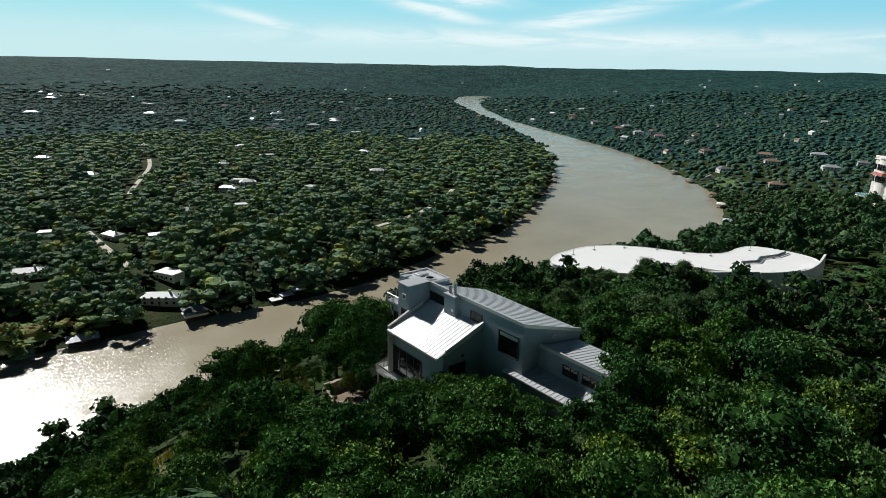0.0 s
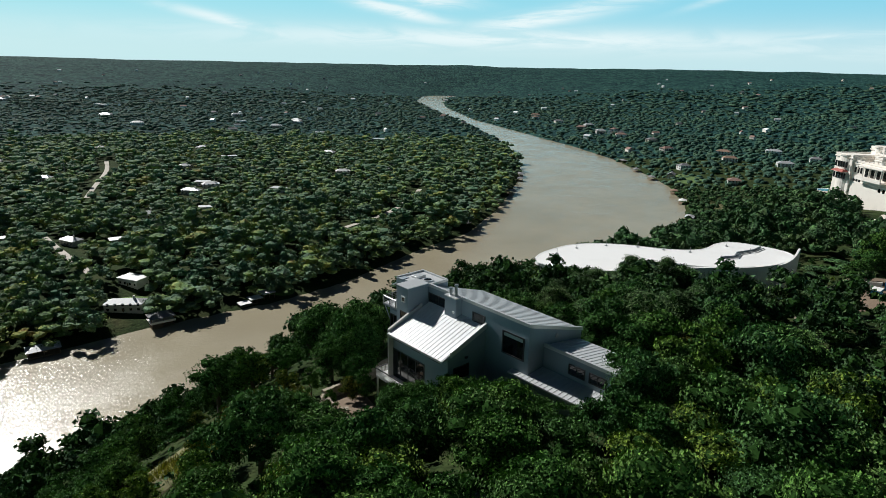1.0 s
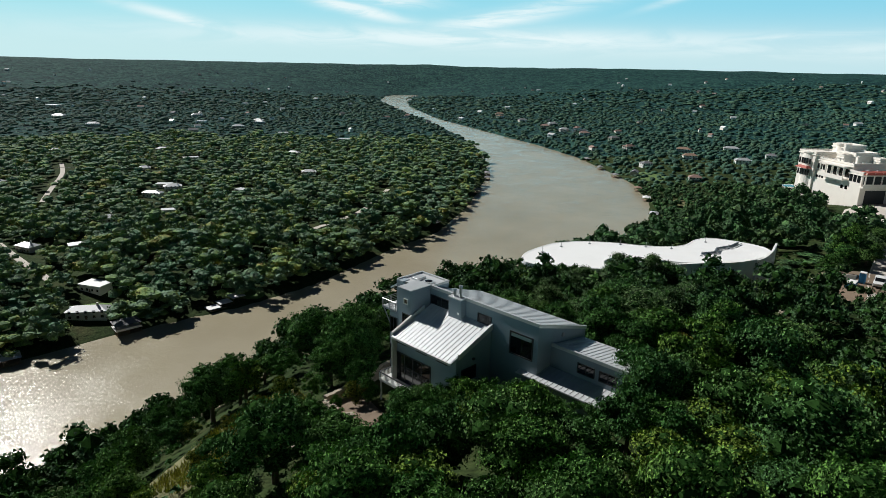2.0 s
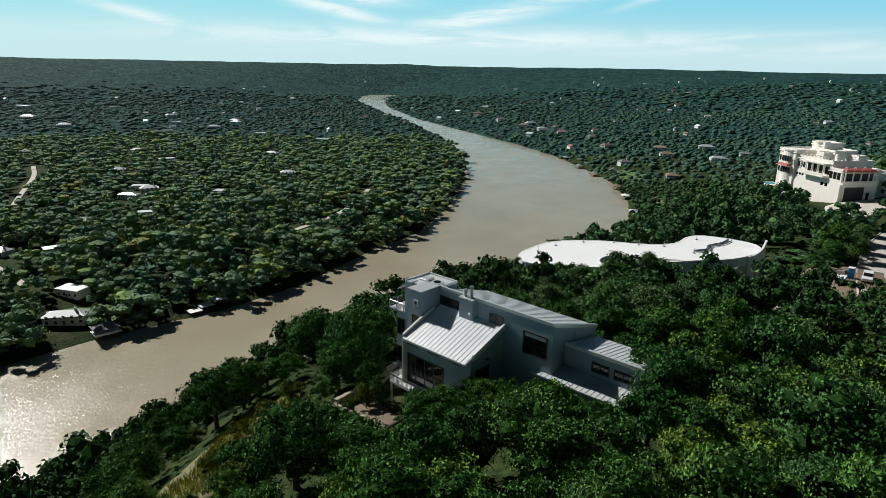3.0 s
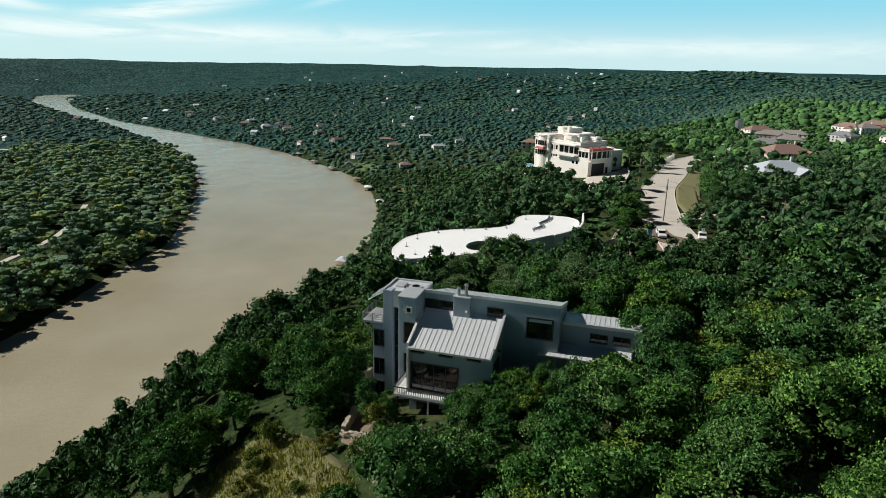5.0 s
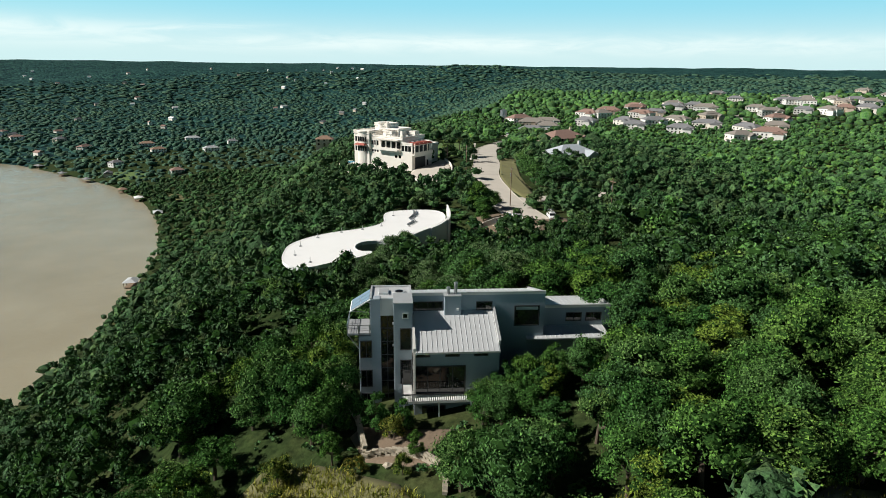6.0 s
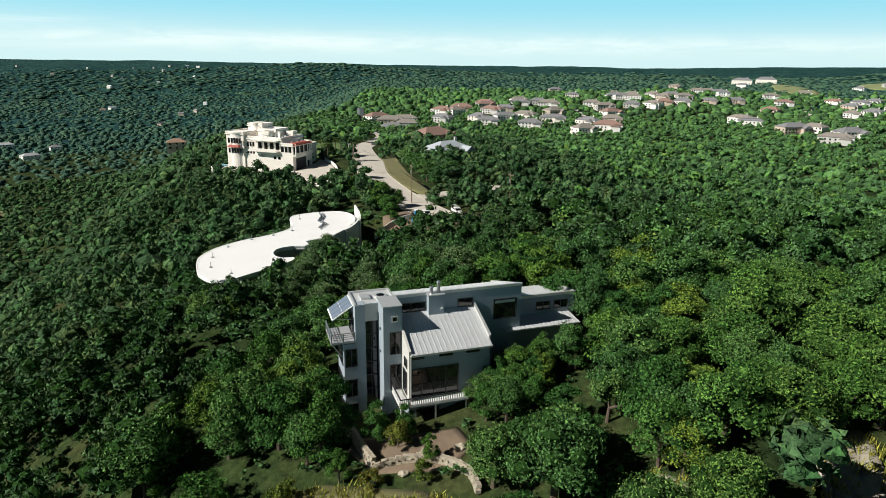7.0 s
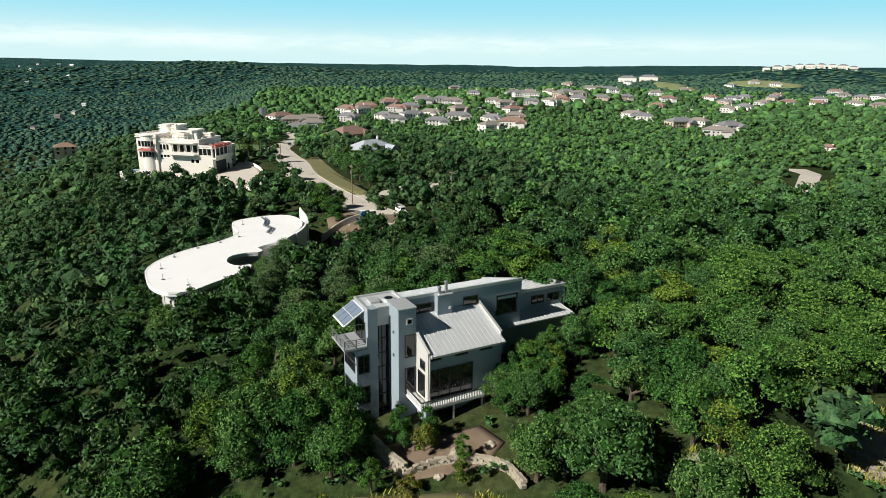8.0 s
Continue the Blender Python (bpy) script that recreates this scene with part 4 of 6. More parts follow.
# stair tower: two piers with a tall glazed slot between them
tw = part("tower", box(-21.38, -16.42, 0.0, 3.2, Z0, 15.1), STUCCO, house)
part("tower_roof", box(-21.2, -16.6, -0.8, 3.0, 15.1, 15.22), METAL_ROOF, tw)
for b4 in ((-21.4, -21.18, -1.15, 3.25), (-16.65, -16.42, -0.85, 3.25), (-21.18, -16.65, 3.02, 3.25)):
    part("parapet_cap", box(*b4, 15.08, 15.42), CAP, tw)
dome = bmesh.new()
bmesh.ops.create_uvsphere(dome, u_segments=16, v_segments=8, radius=0.62, matrix=pose(-17.9, 1.1, 15.28) @ Matrix.Diagonal((1, 1, 0.45, 1)))
sky_l = part("skylight", dome, GLASS, tw)
ring = bmesh.new()
bmesh.ops.create_cone(ring, cap_ends=True, segments=18, radius1=0.82, radius2=0.72, depth=0.3, matrix=pose(-17.9, 1.1, 15.28))
part("curb", ring, CAP, sky_l)
part("hatch", box(-20.4, -19.2, 0.4, 1.9, 15.22, 15.5, 0.03), CAP, tw)
part("pier", box(-21.4, -20.2, -1.2, 0.0, Z0, 15.3, 0.03), STUCCO, house)
pr = part("pier", box(-18.6, -16.42, -3.3, 0.0, Z0, 15.5, 0.03), STUCCO, house)
part("pier_cap", box(-18.66, -16.36, -3.36, 0.0, 15.5, 15.6), CAP, pr)
part("lintel", box(-20.2, -18.6, -0.75, 0.0, 13.0, 15.1), STUCCO_PALE, house)
slot = empty("glazed_slot", turned(-19.4, -0.35, 0.6), "", "")
slot.parent = house
for k in range(7):
    for i in (0, 1):
        piece("pane", shared_box("pane", 0.72, 0.03, 1.62, GLASS), slot, turned(-0.4 + 0.8 * i, 0, 1.77 * k + 0.05))
    piece("transom", shared_box("transom", 1.6, 0.14, 0.12, FRAME), slot, turned(0, 0, 1.77 * k - 0.06))
for i in (-1, 0, 1):
    piece("mullion", shared_box("mullion", 0.09, 0.16, 12.4, FRAME), slot, turned(0.76 * i, 0, 0))
# pier windows
window(house, turned(-17.25, -3.3, 13.75), 0.5, 0.5, 1, 1, 0.12, CAP)
window(house, turned(-17.2, -3.3, 9.75), 1.15, 2.6, 1, 1)
window(house, turned(-17.2, -3.3, 5.3), 1.15, 3.0, 1, 2)
for zz in (9.6, 12.4):
    part("wall_lamp", box(-18.78, -18.6, -2.2, -2.0, zz, zz + 0.28, 0.02), STEEL, house)

# west side: lower rooms, balconies and the solar canopy
low = part("west_block", box(-22.8, -21.38, -1.2, 3.2, Z0, 10.6, 0.03), STUCCO, house)
for zz, hh in ((7.8, 2.1), (3.9, 2.1), (0.4, 2.4)):
    window(house, turned(-21.95, -1.2, zz), 1.25, hh, 2, 1)
    window(house, turned(-22.8, 1.0, zz, -90), 3.2, hh, 3, 1)
deck = part("balcony", box(-24.2, -21.4, -1.3, 3.2, 10.75, 10.98), DECK, house, "narrow upper balcony with pale steel rails")
for i, (a3, b3) in enumerate((((-24.15, -1.25), (-24.15, 3.15)), ((-24.15, -1.25), (-21.45, -1.25)))):
    for zz in (11.3, 11.55, 11.8, 12.02):
        part("rail", tube((*a3, zz), (*b3, zz), 0.03 if zz < 12 else 0.05, None, 5), STEEL, deck)
for pu, pv in ((-24.15, -1.25), (-24.15, 0.2), (-24.15, 1.7), (-24.15, 3.15), (-22.8, -1.25), (-21.5, -1.25)):
    part("post", box(pu - 0.05, pu + 0.05, pv - 0.05, pv + 0.05, 10.98, 12.05), STEEL, deck)
for pv in (-1.1, 3.0):
    part("support", tube((-22.85, pv, 8.9), (-24.1, pv, 10.75), 0.07), STEEL, deck)
window(house, turned(-21.4, 1.1, 11.1, -90), 3.0, 2.3, 3, 1, 0.09, None, "balcony_door")
canopy = new("solar_canopy")
canopy.parent = house
sl = math.degrees(math.atan2(14.95 - 13.35, 2.5))
canopy.matrix_basis = pose(-22.6, 1.75, 14.15, 0, -sl, 0)
tagged(canopy, "tilted solar panel canopy in a white frame")
part("canopy_frame", box(-1.55, 1.45, -1.85, 1.85, -0.14, -0.02), WHITE_PAINT, canopy)
for i in range(2):
    for j in range(3):
        piece("solar_panel", shared_box("solar_panel", 1.32, 1.08, 0.05, SOLAR), canopy, turned(-0.72 + 1.38 * i, -1.18 + 1.18 * j, -0.01))
for pv in (-1.6, 1.6):
    part("strut", tube((-1.4, pv, -0.1), (0.9, pv, -1.9), 0.05), STEEL, canopy)

# living room with the lean-to roof over the terrace
aw = lambda x, y: 13.25 + 0.372 * y
part("wall", prism([(-16.3, -5.7), (-6.45, -5.7), (-6.45, 0), (-16.3, 0)], Z0, lambda x, y: aw(x, y) - 0.22), STUCCO, house)
seamed("roof", house, [(-16.15, -6.55), (-6.5, -6.55), (-6.5, 0.0), (-16.15, 0.0)], aw, 0.14, -16.0, -6.65, -6.5, -0.05, 0.58, METAL_ROOF, "pale standing-seam lean-to roof")
part("gutter", prism([(-16.15, -6.66), (-6.5, -6.66), (-6.5, -6.55), (-16.15, -6.55)], 10.62, 10.85), CAP, house)
for k in range(8):
    piece("rafter", shared_box("rafter", 0.14, 0.85, 0.2, WOOD), house, turned(-15.4 + k * 1.2, -6.05, 10.55))
part("fin_wall", prism([(-16.42, -6.35), (-16.15, -6.35), (-16.15, -3.3), (-16.42, -3.3)], 5.0, lambda x, y: 13.9 + 0.42 * y), STUCCO_PALE, house, "thin pale fin wall with a sloping top")
window(house, turned(-16.42, -5.1, 8.9, -90), 1.0, 0.9)
window(house, turned(-16.42, -4.8, 5.6, -90), 1.5, 2.6)
part("parapet", prism([(-6.5, -5.4), (-6.28, -5.4), (-6.28, 0), (-6.5, 0)], lambda x, y: aw(x, y) - 0.3, lambda x, y: aw(x, y) + 0.34), STUCCO_PALE, house)
part("parapet_cap", prism([(-6.54, -5.45), (-6.24, -5.45), (-6.24, 0), (-6.54, 0)], lambda x, y: aw(x, y) + 0.34, lambda x, y: aw(x, y) + 0.40), CAP, house)
part("parapet", prism([(-16.4, -3.3), (-16.15, -3.3), (-16.15, -1.2), (-16.4, -1.2)], lambda x, y: aw(x, y) - 0.3, lambda x, y: aw(x, y) + 0.45), STUCCO_PALE, house)
window(house, turned(-13.3, -5.7, 5.15), 5.7, 3.45, 4, 1, 0.12, None, "sliding_window")
for uu in (-15.3, -11.9, -8.6):
    window(house, turned(uu, -5.7, 9.95), 1.5, 0.45)
window(house, turned(-6.45, -3.7, 8.0, 90), 2.2, 1.4)
window(house, turned(-14.0, -5.7, 0.9), 2.6, 2.6, 2, 1)
window(house, turned(-9.4, -5.7, 0.9), 2.2, 2.6, 2, 1)
part("wall_lamp", box(-6.45, -6.2, -3.2, -2.85, 10.2, 10.42, 0.03), FRAME, house)
# terrace with white slatted rails
terr = part("terrace", prism([(-17.65, -7.25), (-9.6, -7.25), (-9.6, -5.7), (-16.42, -5.7), (-16.42, -3.3), (-17.65, -3.3)], 4.78, 5.05), WHITE_PAINT, house, "pale L-shaped terrace with a slatted rail")
slat = shared_box("slat", 0.10, 0.03, 0.78, WHITE_PAINT)
for k in range(38):
    piece("slat", slat, terr, turned(-17.6 + 8.0 * k / 37, -7.22, 5.1))
for k in range(19):
    piece("slat", slat, terr, turned(-17.62, -7.2 + 3.85 * k / 18, 5.1, 90))
part("hand_rail", box(-17.7, -9.55, -7.28, -7.16, 5.88, 5.97), FRAME, terr)
part("hand_rail", box(-17.7, -17.56, -7.16, -3.3, 5.88, 5.97), FRAME, terr)
for pu, pv in ((-17.5, -7.1), (-13.5, -7.1), (-9.8, -7.1)):
    part("post", box(pu - 0.09, pu + 0.09, pv - 0.09, pv + 0.09, Z0, 4.78), WHITE_PAINT, terr)
part("roof_post", box(-16.28, -16.14, -6.45, -6.31, 5.05, 10.7), STUCCO_PALE, house)
steps_ = part("outside_stair", box(-9.5, -9.38, -7.2, -5.8, 1.6, 5.0), WOOD, house)
for k in range(10):
    piece("tread", shared_box("tread", 0.3, 1.3, 0.05, WOOD), steps_, turned(-9.2 + 0.28 * k, -6.5, 4.7 - 0.34 * k))
# low porch roof and the east wing
seamed("porch_roof", house, [(-2.2, -0.78), (8.4, -0.78), (8.4, 2.5), (-2.2, 2.5)], lambda x, y: 9.62 + 0.10 * y, 0.16, -2.1, 8.3, -0.74, 2.45, 0.58, METAL_ROOF, "low metal porch roof")
part("wall", box(-0.4, 8.2, 0.4, 2.5, Z0, 9.3), STUCCO, house)
wing_top = lambda x, y: 12.55 - 0.16 * (y - 2.5)
part("wing", prism([(0.0, 2.5), (9.2, 2.5), (9.2, 8.6), (0.0, 8.6)], Z0, lambda x, y: wing_top(x, y) - 0.2), STUCCO, house)
seamed("roof", house, [(0.08, 2.75), (9.2, 2.75), (9.2, 8.8), (0.08, 8.8)], lambda x, y: wing_top(x, y) - 0.06, 0.12, 0.2, 9.1, 2.8, 8.75, 0.58, METAL_ROOF)
part("parapet_cap", box(0.06, 9.26, 2.44, 2.72, 12.3, 12.68), CAP, house)
part("parapet_cap", prism([(9.0, 2.72), (9.26, 2.72), (9.26, 8.8), (9.0, 8.8)], lambda x, y: wing_top(x, y) - 0.3, lambda x, y: wing_top(x, y) + 0.22), CAP, house)
for uu in (4.5, 7.1):
    window(house, turned(uu, 2.5, 10.55), 1.9, 1.0, 2, 1)

# ---- roads and patches laid on the land ----
def drape(outline, lift, rings=6):
    """Vertices and triangles of a patch that follows the ground, with a skirt down into it."""
    pts = []
    for i, p in enumerate(outline):
        q = outline[(i + 1) % len(outline)]
        n = max(1, int(math.dist(p, q) / 2.5))
        pts += [(p[0] + (q[0] - p[0]) * k / n, p[1] + (q[1] - p[1]) * k / n) for k in range(n)]
    pts = np.array(pts)
    c = pts.mean(0)
    m = len(pts)
    lay = [c + (pts - c) * s for s in np.linspace(1, 0.12, rings)]
    v = np.concatenate([pts] + lay + [c[None]])
    z = height(v[:, 0], v[:, 1]) + lift
    z[:m] -= 0.5
    f = []
    for r in range(rings):
        for i in range(m):
            j = (i + 1) % m
            a, b, d, e2 = r * m + i, r * m + j, (r + 1) * m + j, (r + 1) * m + i
            f += [(a, b, d), (a, d, e2)]
    last = (rings) * m
    f += [(last + i, last + (i + 1) % m, len(v) - 1) for i in range(m)]
    return np.column_stack([v, z]), np.array(f)


def patch(name, outline, lift, material, label, category, rings=7):
    v, f = drape(outline, lift, rings)
    return tagged(new(name, raw(name, v, f, material, True)), label, category, kind="structure")


def smooth_line(line, step=3.0):
    """A curve through the corners of a line (Catmull-Rom), as points about step apart."""
    p = [np.array(q, float) for q in line]
    p = [2 * p[0] - p[1]] + p + [2 * p[-1] - p[-2]]
    out = []
    for i in range(1, len(p) - 2):
        n = max(2, int(np.linalg.norm(p[i + 1] - p[i]) / step))
        for t in np.linspace(0, 1, n, endpoint=False):
            out.append(0.5 * (2 * p[i] + (p[i + 1] - p[i - 1]) * t + (2 * p[i - 1] - 5 * p[i] + 4 * p[i + 1] - p[i + 2]) * t * t + (3 * p[i] - p[i - 1] - 3 * p[i + 1] + p[i + 2]) * t ** 3))
    return np.array(out + [p[-2]])


def strip(name, line, offsets, lifts, material, label, category, step=3.0):
    """A ribbon along a line: columns at the given side offsets and heights over the ground of the centre line."""
    c = smooth_line(line, step)
    d = np.gradient(c, axis=0)
    d /= np.linalg.norm(d, axis=1)[:, None]
    nrm = np.stack([d[:, 1], -d[:, 0]], 1)
    cols = []
    zc = np.maximum.reduce([height(c[:, 0] + nrm[:, 0] * o, c[:, 1] + nrm[:, 1] * o) for o in (min(offsets), 0, max(offsets))])
    for o, l in zip(offsets, lifts):
        q = c + nrm * o
        cols.append(np.column_stack([q, zc + l]))
    v = np.stack(cols, 1).reshape(-1, 3)
    k = len(offsets)
    f = [(i * k + j, i * k + j + 1, (i + 1) * k + j + 1, (i + 1) * k + j) for i in range(len(c) - 1) for j in range(k - 1)]
    return tagged(new(name, raw(name, v, f, material, False)), label, category, kind="structure")


strip("road", ROAD, [-5.6, -5.5, -2, 2, 5.5, 5.6], [-1.5, 0.10, 0.16, 0.16, 0.10, -1.5], CONCRETE, "pale concrete street along the ridge", "road")
for s in (-1, 1):
    strip("kerb", ROAD, [s * 5.5, s * 5.52, s * 5.75, s * 5.77], [0.0, 0.25, 0.25, -1.2], CONCRETE, "concrete kerb of the ridge street", "kerb")
strip("road_side", [(112, 121), (124, 113), (140, 104), (160, 98)], [-3.6, -3.5, 3.5, 3.6], [-1.2, 0.14, 0.14, -1.2], CONCRETE, "pale concrete side street", "road")
patch("lawn", [(208, 178), (180, 162), (153, 147), (131, 131), (119, 119), (123, 114), (135, 125), (157, 140), (184, 156), (210, 170)], 0.22, DRY_LAWN, "dry mown grass inside the street's bend", "lawn")
patch("lawn", [(196, 190), (222, 204), (256, 222), (262, 240), (240, 244), (215, 236), (192, 212)], 0.3, LAWN, "green lawn beside the big villa", "lawn")
patch("driveway", [(184, 196), (179, 190), (162, 176), (147, 166), (135, 158.5), (128.5, 159.5), (132, 168), (138, 176.5), (147, 186.5), (156, 191), (170, 191)], 0.28, CONCRETE, "pale concrete forecourt of the villa", "driveway")
patch("building_site", [(76, 112), (84, 96), (94, 88), (101, 96), (97, 110), (88, 118)], 0.25, SOIL, "churned brown soil of a building site", "soil")
patch("clearing", [(-35, 62), (-30, 55), (-21, 55), (-17, 63), (-17, 74), (-20, 80), (-26, 80), (-31, 72)], 0.12, DRY_LAWN, "dry yellow earth under tall grass in a clearing", "grass")
for cx, cy, rx_, ry_, sd in ((8.3, 31, 4.2, 2.9, 1), (-9.8, 26.8, 6.6, 3.4, 3), (-15.8, 41.6, 2.4, 2.2, 5), (2, 41, 1.6, 1.4, 6)):
    rg_ = random.Random(sd)
    patch("bare_rock", [(cx + rx_ * rg_.uniform(0.75, 1.15) * math.cos(t), cy + ry_ * rg_.uniform(0.75, 1.15) * math.sin(t)) for t in np.linspace(0, 6.283, 15, endpoint=False)], 0.1, RUBBLE, "bare pale limestone rubble between the trees", "rock", 5)
patch("yard", [(-12, 74), (-15, 69), (-14, 62), (-10, 60), (-7, 63), (-9, 69), (-10, 74)], 0.1, SOIL, "bare brown yard below the terrace", "soil")


# ---- drystone walls below the house ----
def stone_mesh(seed):
    rg = random.Random(seed)
    bm = box(-0.32, 0.32, -0.22, 0.22, 0, 0.3)
    for v in bm.verts:
        v.co += Vector((rg.uniform(-0.07, 0.07), rg.uniform(-0.05, 0.05), rg.uniform(-0.04, 0.05)))
    me = bpy.data.meshes.new("stone")
    bm.to_mesh(me)
    bm.free()
    me.materials.append(LIMESTONE)
    return me


STONES = [stone_mesh(i) for i in range(6)]


def dry_wall(line, courses, label):
    c = smooth_line(line, 0.62)
    z0 = height(c[:, 0], c[:, 1])
    w = empty("stone_wall", pose(c[0][0], c[0][1], z0[0]), label, "wall")
    rg = random.Random(5)
    for i in range(len(c) - 1):
        a = math.degrees(math.atan2(c[i + 1][1] - c[i][1], c[i + 1][0] - c[i][0]))
        for k in range(courses):
            f = 0.5 * (k % 2)
            x, y = c[i] + (c[i + 1] - c[i]) * f
            piece("stone", STONES[rg.randrange(6)], w, pose(x - c[0][0], y - c[0][1], z0[i] - z0[0] - 0.15 + 0.29 * k, rg.uniform(-4, 4), rg.uniform(-4, 4), a + rg.uniform(-8, 8)))
    return w


dry_wall([(-4.5, 82), (-7.1, 78.5), (-9.2, 75.4), (-11.8, 72.5), (-14.5, 69.5)], 6, "rough pale limestone wall below the stair tower")
dry_wall([(-14.5, 69.5), (-13.2, 66.9), (-12.8, 63.4), (-14.2, 59.6), (-17, 57.5)], 4, "curved limestone garden wall in the yard")


def boulder(x, y, r, seed):
    bm = bmesh.new()
    bmesh.ops.create_icosphere(bm, subdivisions=2, radius=r)
    rg = random.Random(seed)
    off = Vector((rg.uniform(0, 50), rg.uniform(0, 50), 0))
    for v in bm.verts:
        v.co *= 0.8 + 0.5 * noise.noise(v.co / r * 1.2 + off)
        v.co.z *= 0.65
    return tagged(part("boulder", bm, LIMESTONE, None, "", pose(x, y, float(height(x, y)) + r * 0.25, 0, 0, rg.uniform(0, 360))), "pale limestone boulder lying on bare soil", "boulder", "boulders")


for i, (x, y, r) in enumerate([(-11.5, 65, 0.8), (-13, 62, 0.6), (-10.5, 61.5, 0.7), (-9.5, 79.5, 0.9), (-15, 66, 0.6), (81, 105, 1.1), (86, 98, 0.9), (92, 94, 1.2), (78, 108, 0.8), (95, 101, 0.7), (57, 88, 0.9), (60, 92, 0.7), (53, 86, 0.6), (84, 110, 0.6)]):
    boulder(x, y, r, 20 + i)

# ---- the white curved building ----
ROOF_LINE = [(28.4, 129.6), (32.5, 132.2), (38.4, 133.2), (45.2, 132.0), (51.2, 129.4), (57.0, 128.2), (61.6, 129.4), (65.6, 133), (69.6, 134.8), (73.4, 133.2), (77.4, 129.4), (79, 125.6), (77.0, 121.4),
             (71, 117.6), (62, 116.2), (55.5, 116.6), (51.2, 118.4), (49.9, 118.4), (48.6, 116.6), (47.2, 117.0), (46.2, 119.0), (43.6, 120.9), (40.6, 120.4), (38.5, 118.4), (38.0, 116.2), (39.2, 114.6), (37.6, 113.6), (33.0, 114.2),
             (28.0, 115.9), (23.4, 117.4), (21.9, 120.6), (23.8, 125.2)]


def closed(line, step):
    p = [line[-2], line[-1]] + list(line) + [line[0], line[1]]
    q = smooth_line(p, step)
    a = np.argmin(np.linalg.norm(q - np.array(line[0]), axis=1))
    b = len(q) - 1 - np.argmin(np.linalg.norm(q[::-1] - np.array(line[0]), axis=1))
    return q[a:b]


white = empty("curved_building", pose(0, 0, 104), "white flat-roofed house with a flowing curved outline and round court", "house")
ol = closed(ROOF_LINE, 1.2)
part("roof", prism([tuple(q) for q in ol], 8.75, 9.5), WHITE_ROOF, white, "bright white membrane roof")
dn_ = np.gradient(np.vstack([ol[-1:], ol, ol[:1]]), axis=0)[1:-1]
dn_ /= np.linalg.norm(dn_, axis=1)[:, None]
area2 = np.sum(ol[:, 0] * np.roll(ol[:, 1], -1) - np.roll(ol[:, 0], -1) * ol[:, 1])
inn = np.stack([-dn_[:, 1], dn_[:, 0]], 1) * (1 if area2 > 0 else -1)
setback = (np.clip((66 - ol[:, 0]) / 12, 0.02, 1.0) * 0.6 + 1.9 * ss(39, 31, ol[:, 0]))[:, None]
part("wall", prism([tuple(q) for q in ol + inn * np.where(ol[:, :1] < 34, setback, np.minimum(setback, 0.9))], -8, 8.75), STUCCO_PALE, white)
rim = bmesh.new()
for loop, hgt, wid in [(ol, 0.05, 0.2)]:
    n = len(loop)
    o2 = loop + inn * wid
    ring_v = [[rim.verts.new((*p, z)) for p, z in ((loop[i] - inn[i] * 0.05, 9.2), (loop[i] - inn[i] * 0.05, 9.5 + hgt), (o2[i], 9.5 + hgt), (o2[i], 9.45))] for i in range(n)]
    for i in range(n):
        j = (i + 1) % n
        for k in range(3):
            rim.faces.new((ring_v[i][k], ring_v[j][k], ring_v[j][k + 1], ring_v[i][k + 1]))
part("roof_edge", rim, WHITE_ROOF, white)
# the sweeping end wall: three lapped panels, each a little prouder and higher than the last
tip = smooth_line([(51.5, 115.4), (58, 115.7), (64.5, 115.6), (70, 116.6), (74, 118.6), (77.0, 121.4)], 0.6)
td = np.gradient(tip, axis=0)
td /= np.linalg.norm(td, axis=1)[:, None]
tn = np.stack([td[:, 1], -td[:, 0]], 1)
for s0, s1, off, z0, z1 in ((0.0, 0.52, 0.0, 9.62, 9.95), (0.40, 0.80, 0.35, 9.85, 10.35), (0.70, 1.0, 0.7, 10.1, 12.1)):
    crest, prev = bmesh.new(), None
    ids = range(int(s0 * (len(tip) - 1)), int(s1 * (len(tip) - 1)) + 1)
    for i in ids:
        s = (i - ids[0]) / (len(ids) - 1)
        zt = z0 + (z1 - z0) * s ** 1.7
        row = [crest.verts.new((*(tip[i] + tn[i] * (off + o)), z)) for o, z in ((0.3, -8), (0.3, zt), (-0.12, zt), (-0.12, -8))]
        if prev:
            for k in range(3):
                crest.faces.new((prev[k], row[k], row[k + 1], prev[k + 1]))
        else:
            crest.faces.new(row[::-1])
        prev = row
    crest.faces.new(prev)
    bmesh.ops.recalc_face_normals(crest, faces=crest.faces[:])
    part("end_wall", crest, WHITE_PAINT, white, "sweeping white end wall panel")
for i, (x, y) in enumerate([(40, 131.4), (46.8, 130.4), (51.8, 128.2), (27.5, 125.4), (26, 119.4), (32.8, 129.4), (57, 126.6), (67.5, 131.3), (61, 121), (70, 126)]):
    ps = part("roof_post", tube((x, y, 9.5), (x, y, 10.6), 0.05, 0.05, 6), STEEL, white)
    part("post_foot", tube((x, y, 9.5), (x, y, 9.62), 0.35, 0.3, 8), STEEL, ps)
duct = bmesh.new()
for (a4, b5) in (((61.5, 122.0), (65, 122.8)), ((65, 122.8), (67, 125.6)), ((67, 125.6), (71.5, 127.4)), ((71.5, 127.4), (74.5, 129.8))):
    add_tube(duct, (*a4, 9.75), (*b5, 9.75), 0.22, 0.22, 8)
    add_tube(duct, (a4[0] + 0.5, a4[1] - 0.6, 9.7), (b5[0] + 0.5, b5[1] - 0.6, 9.7), 0.12, 0.12, 6)
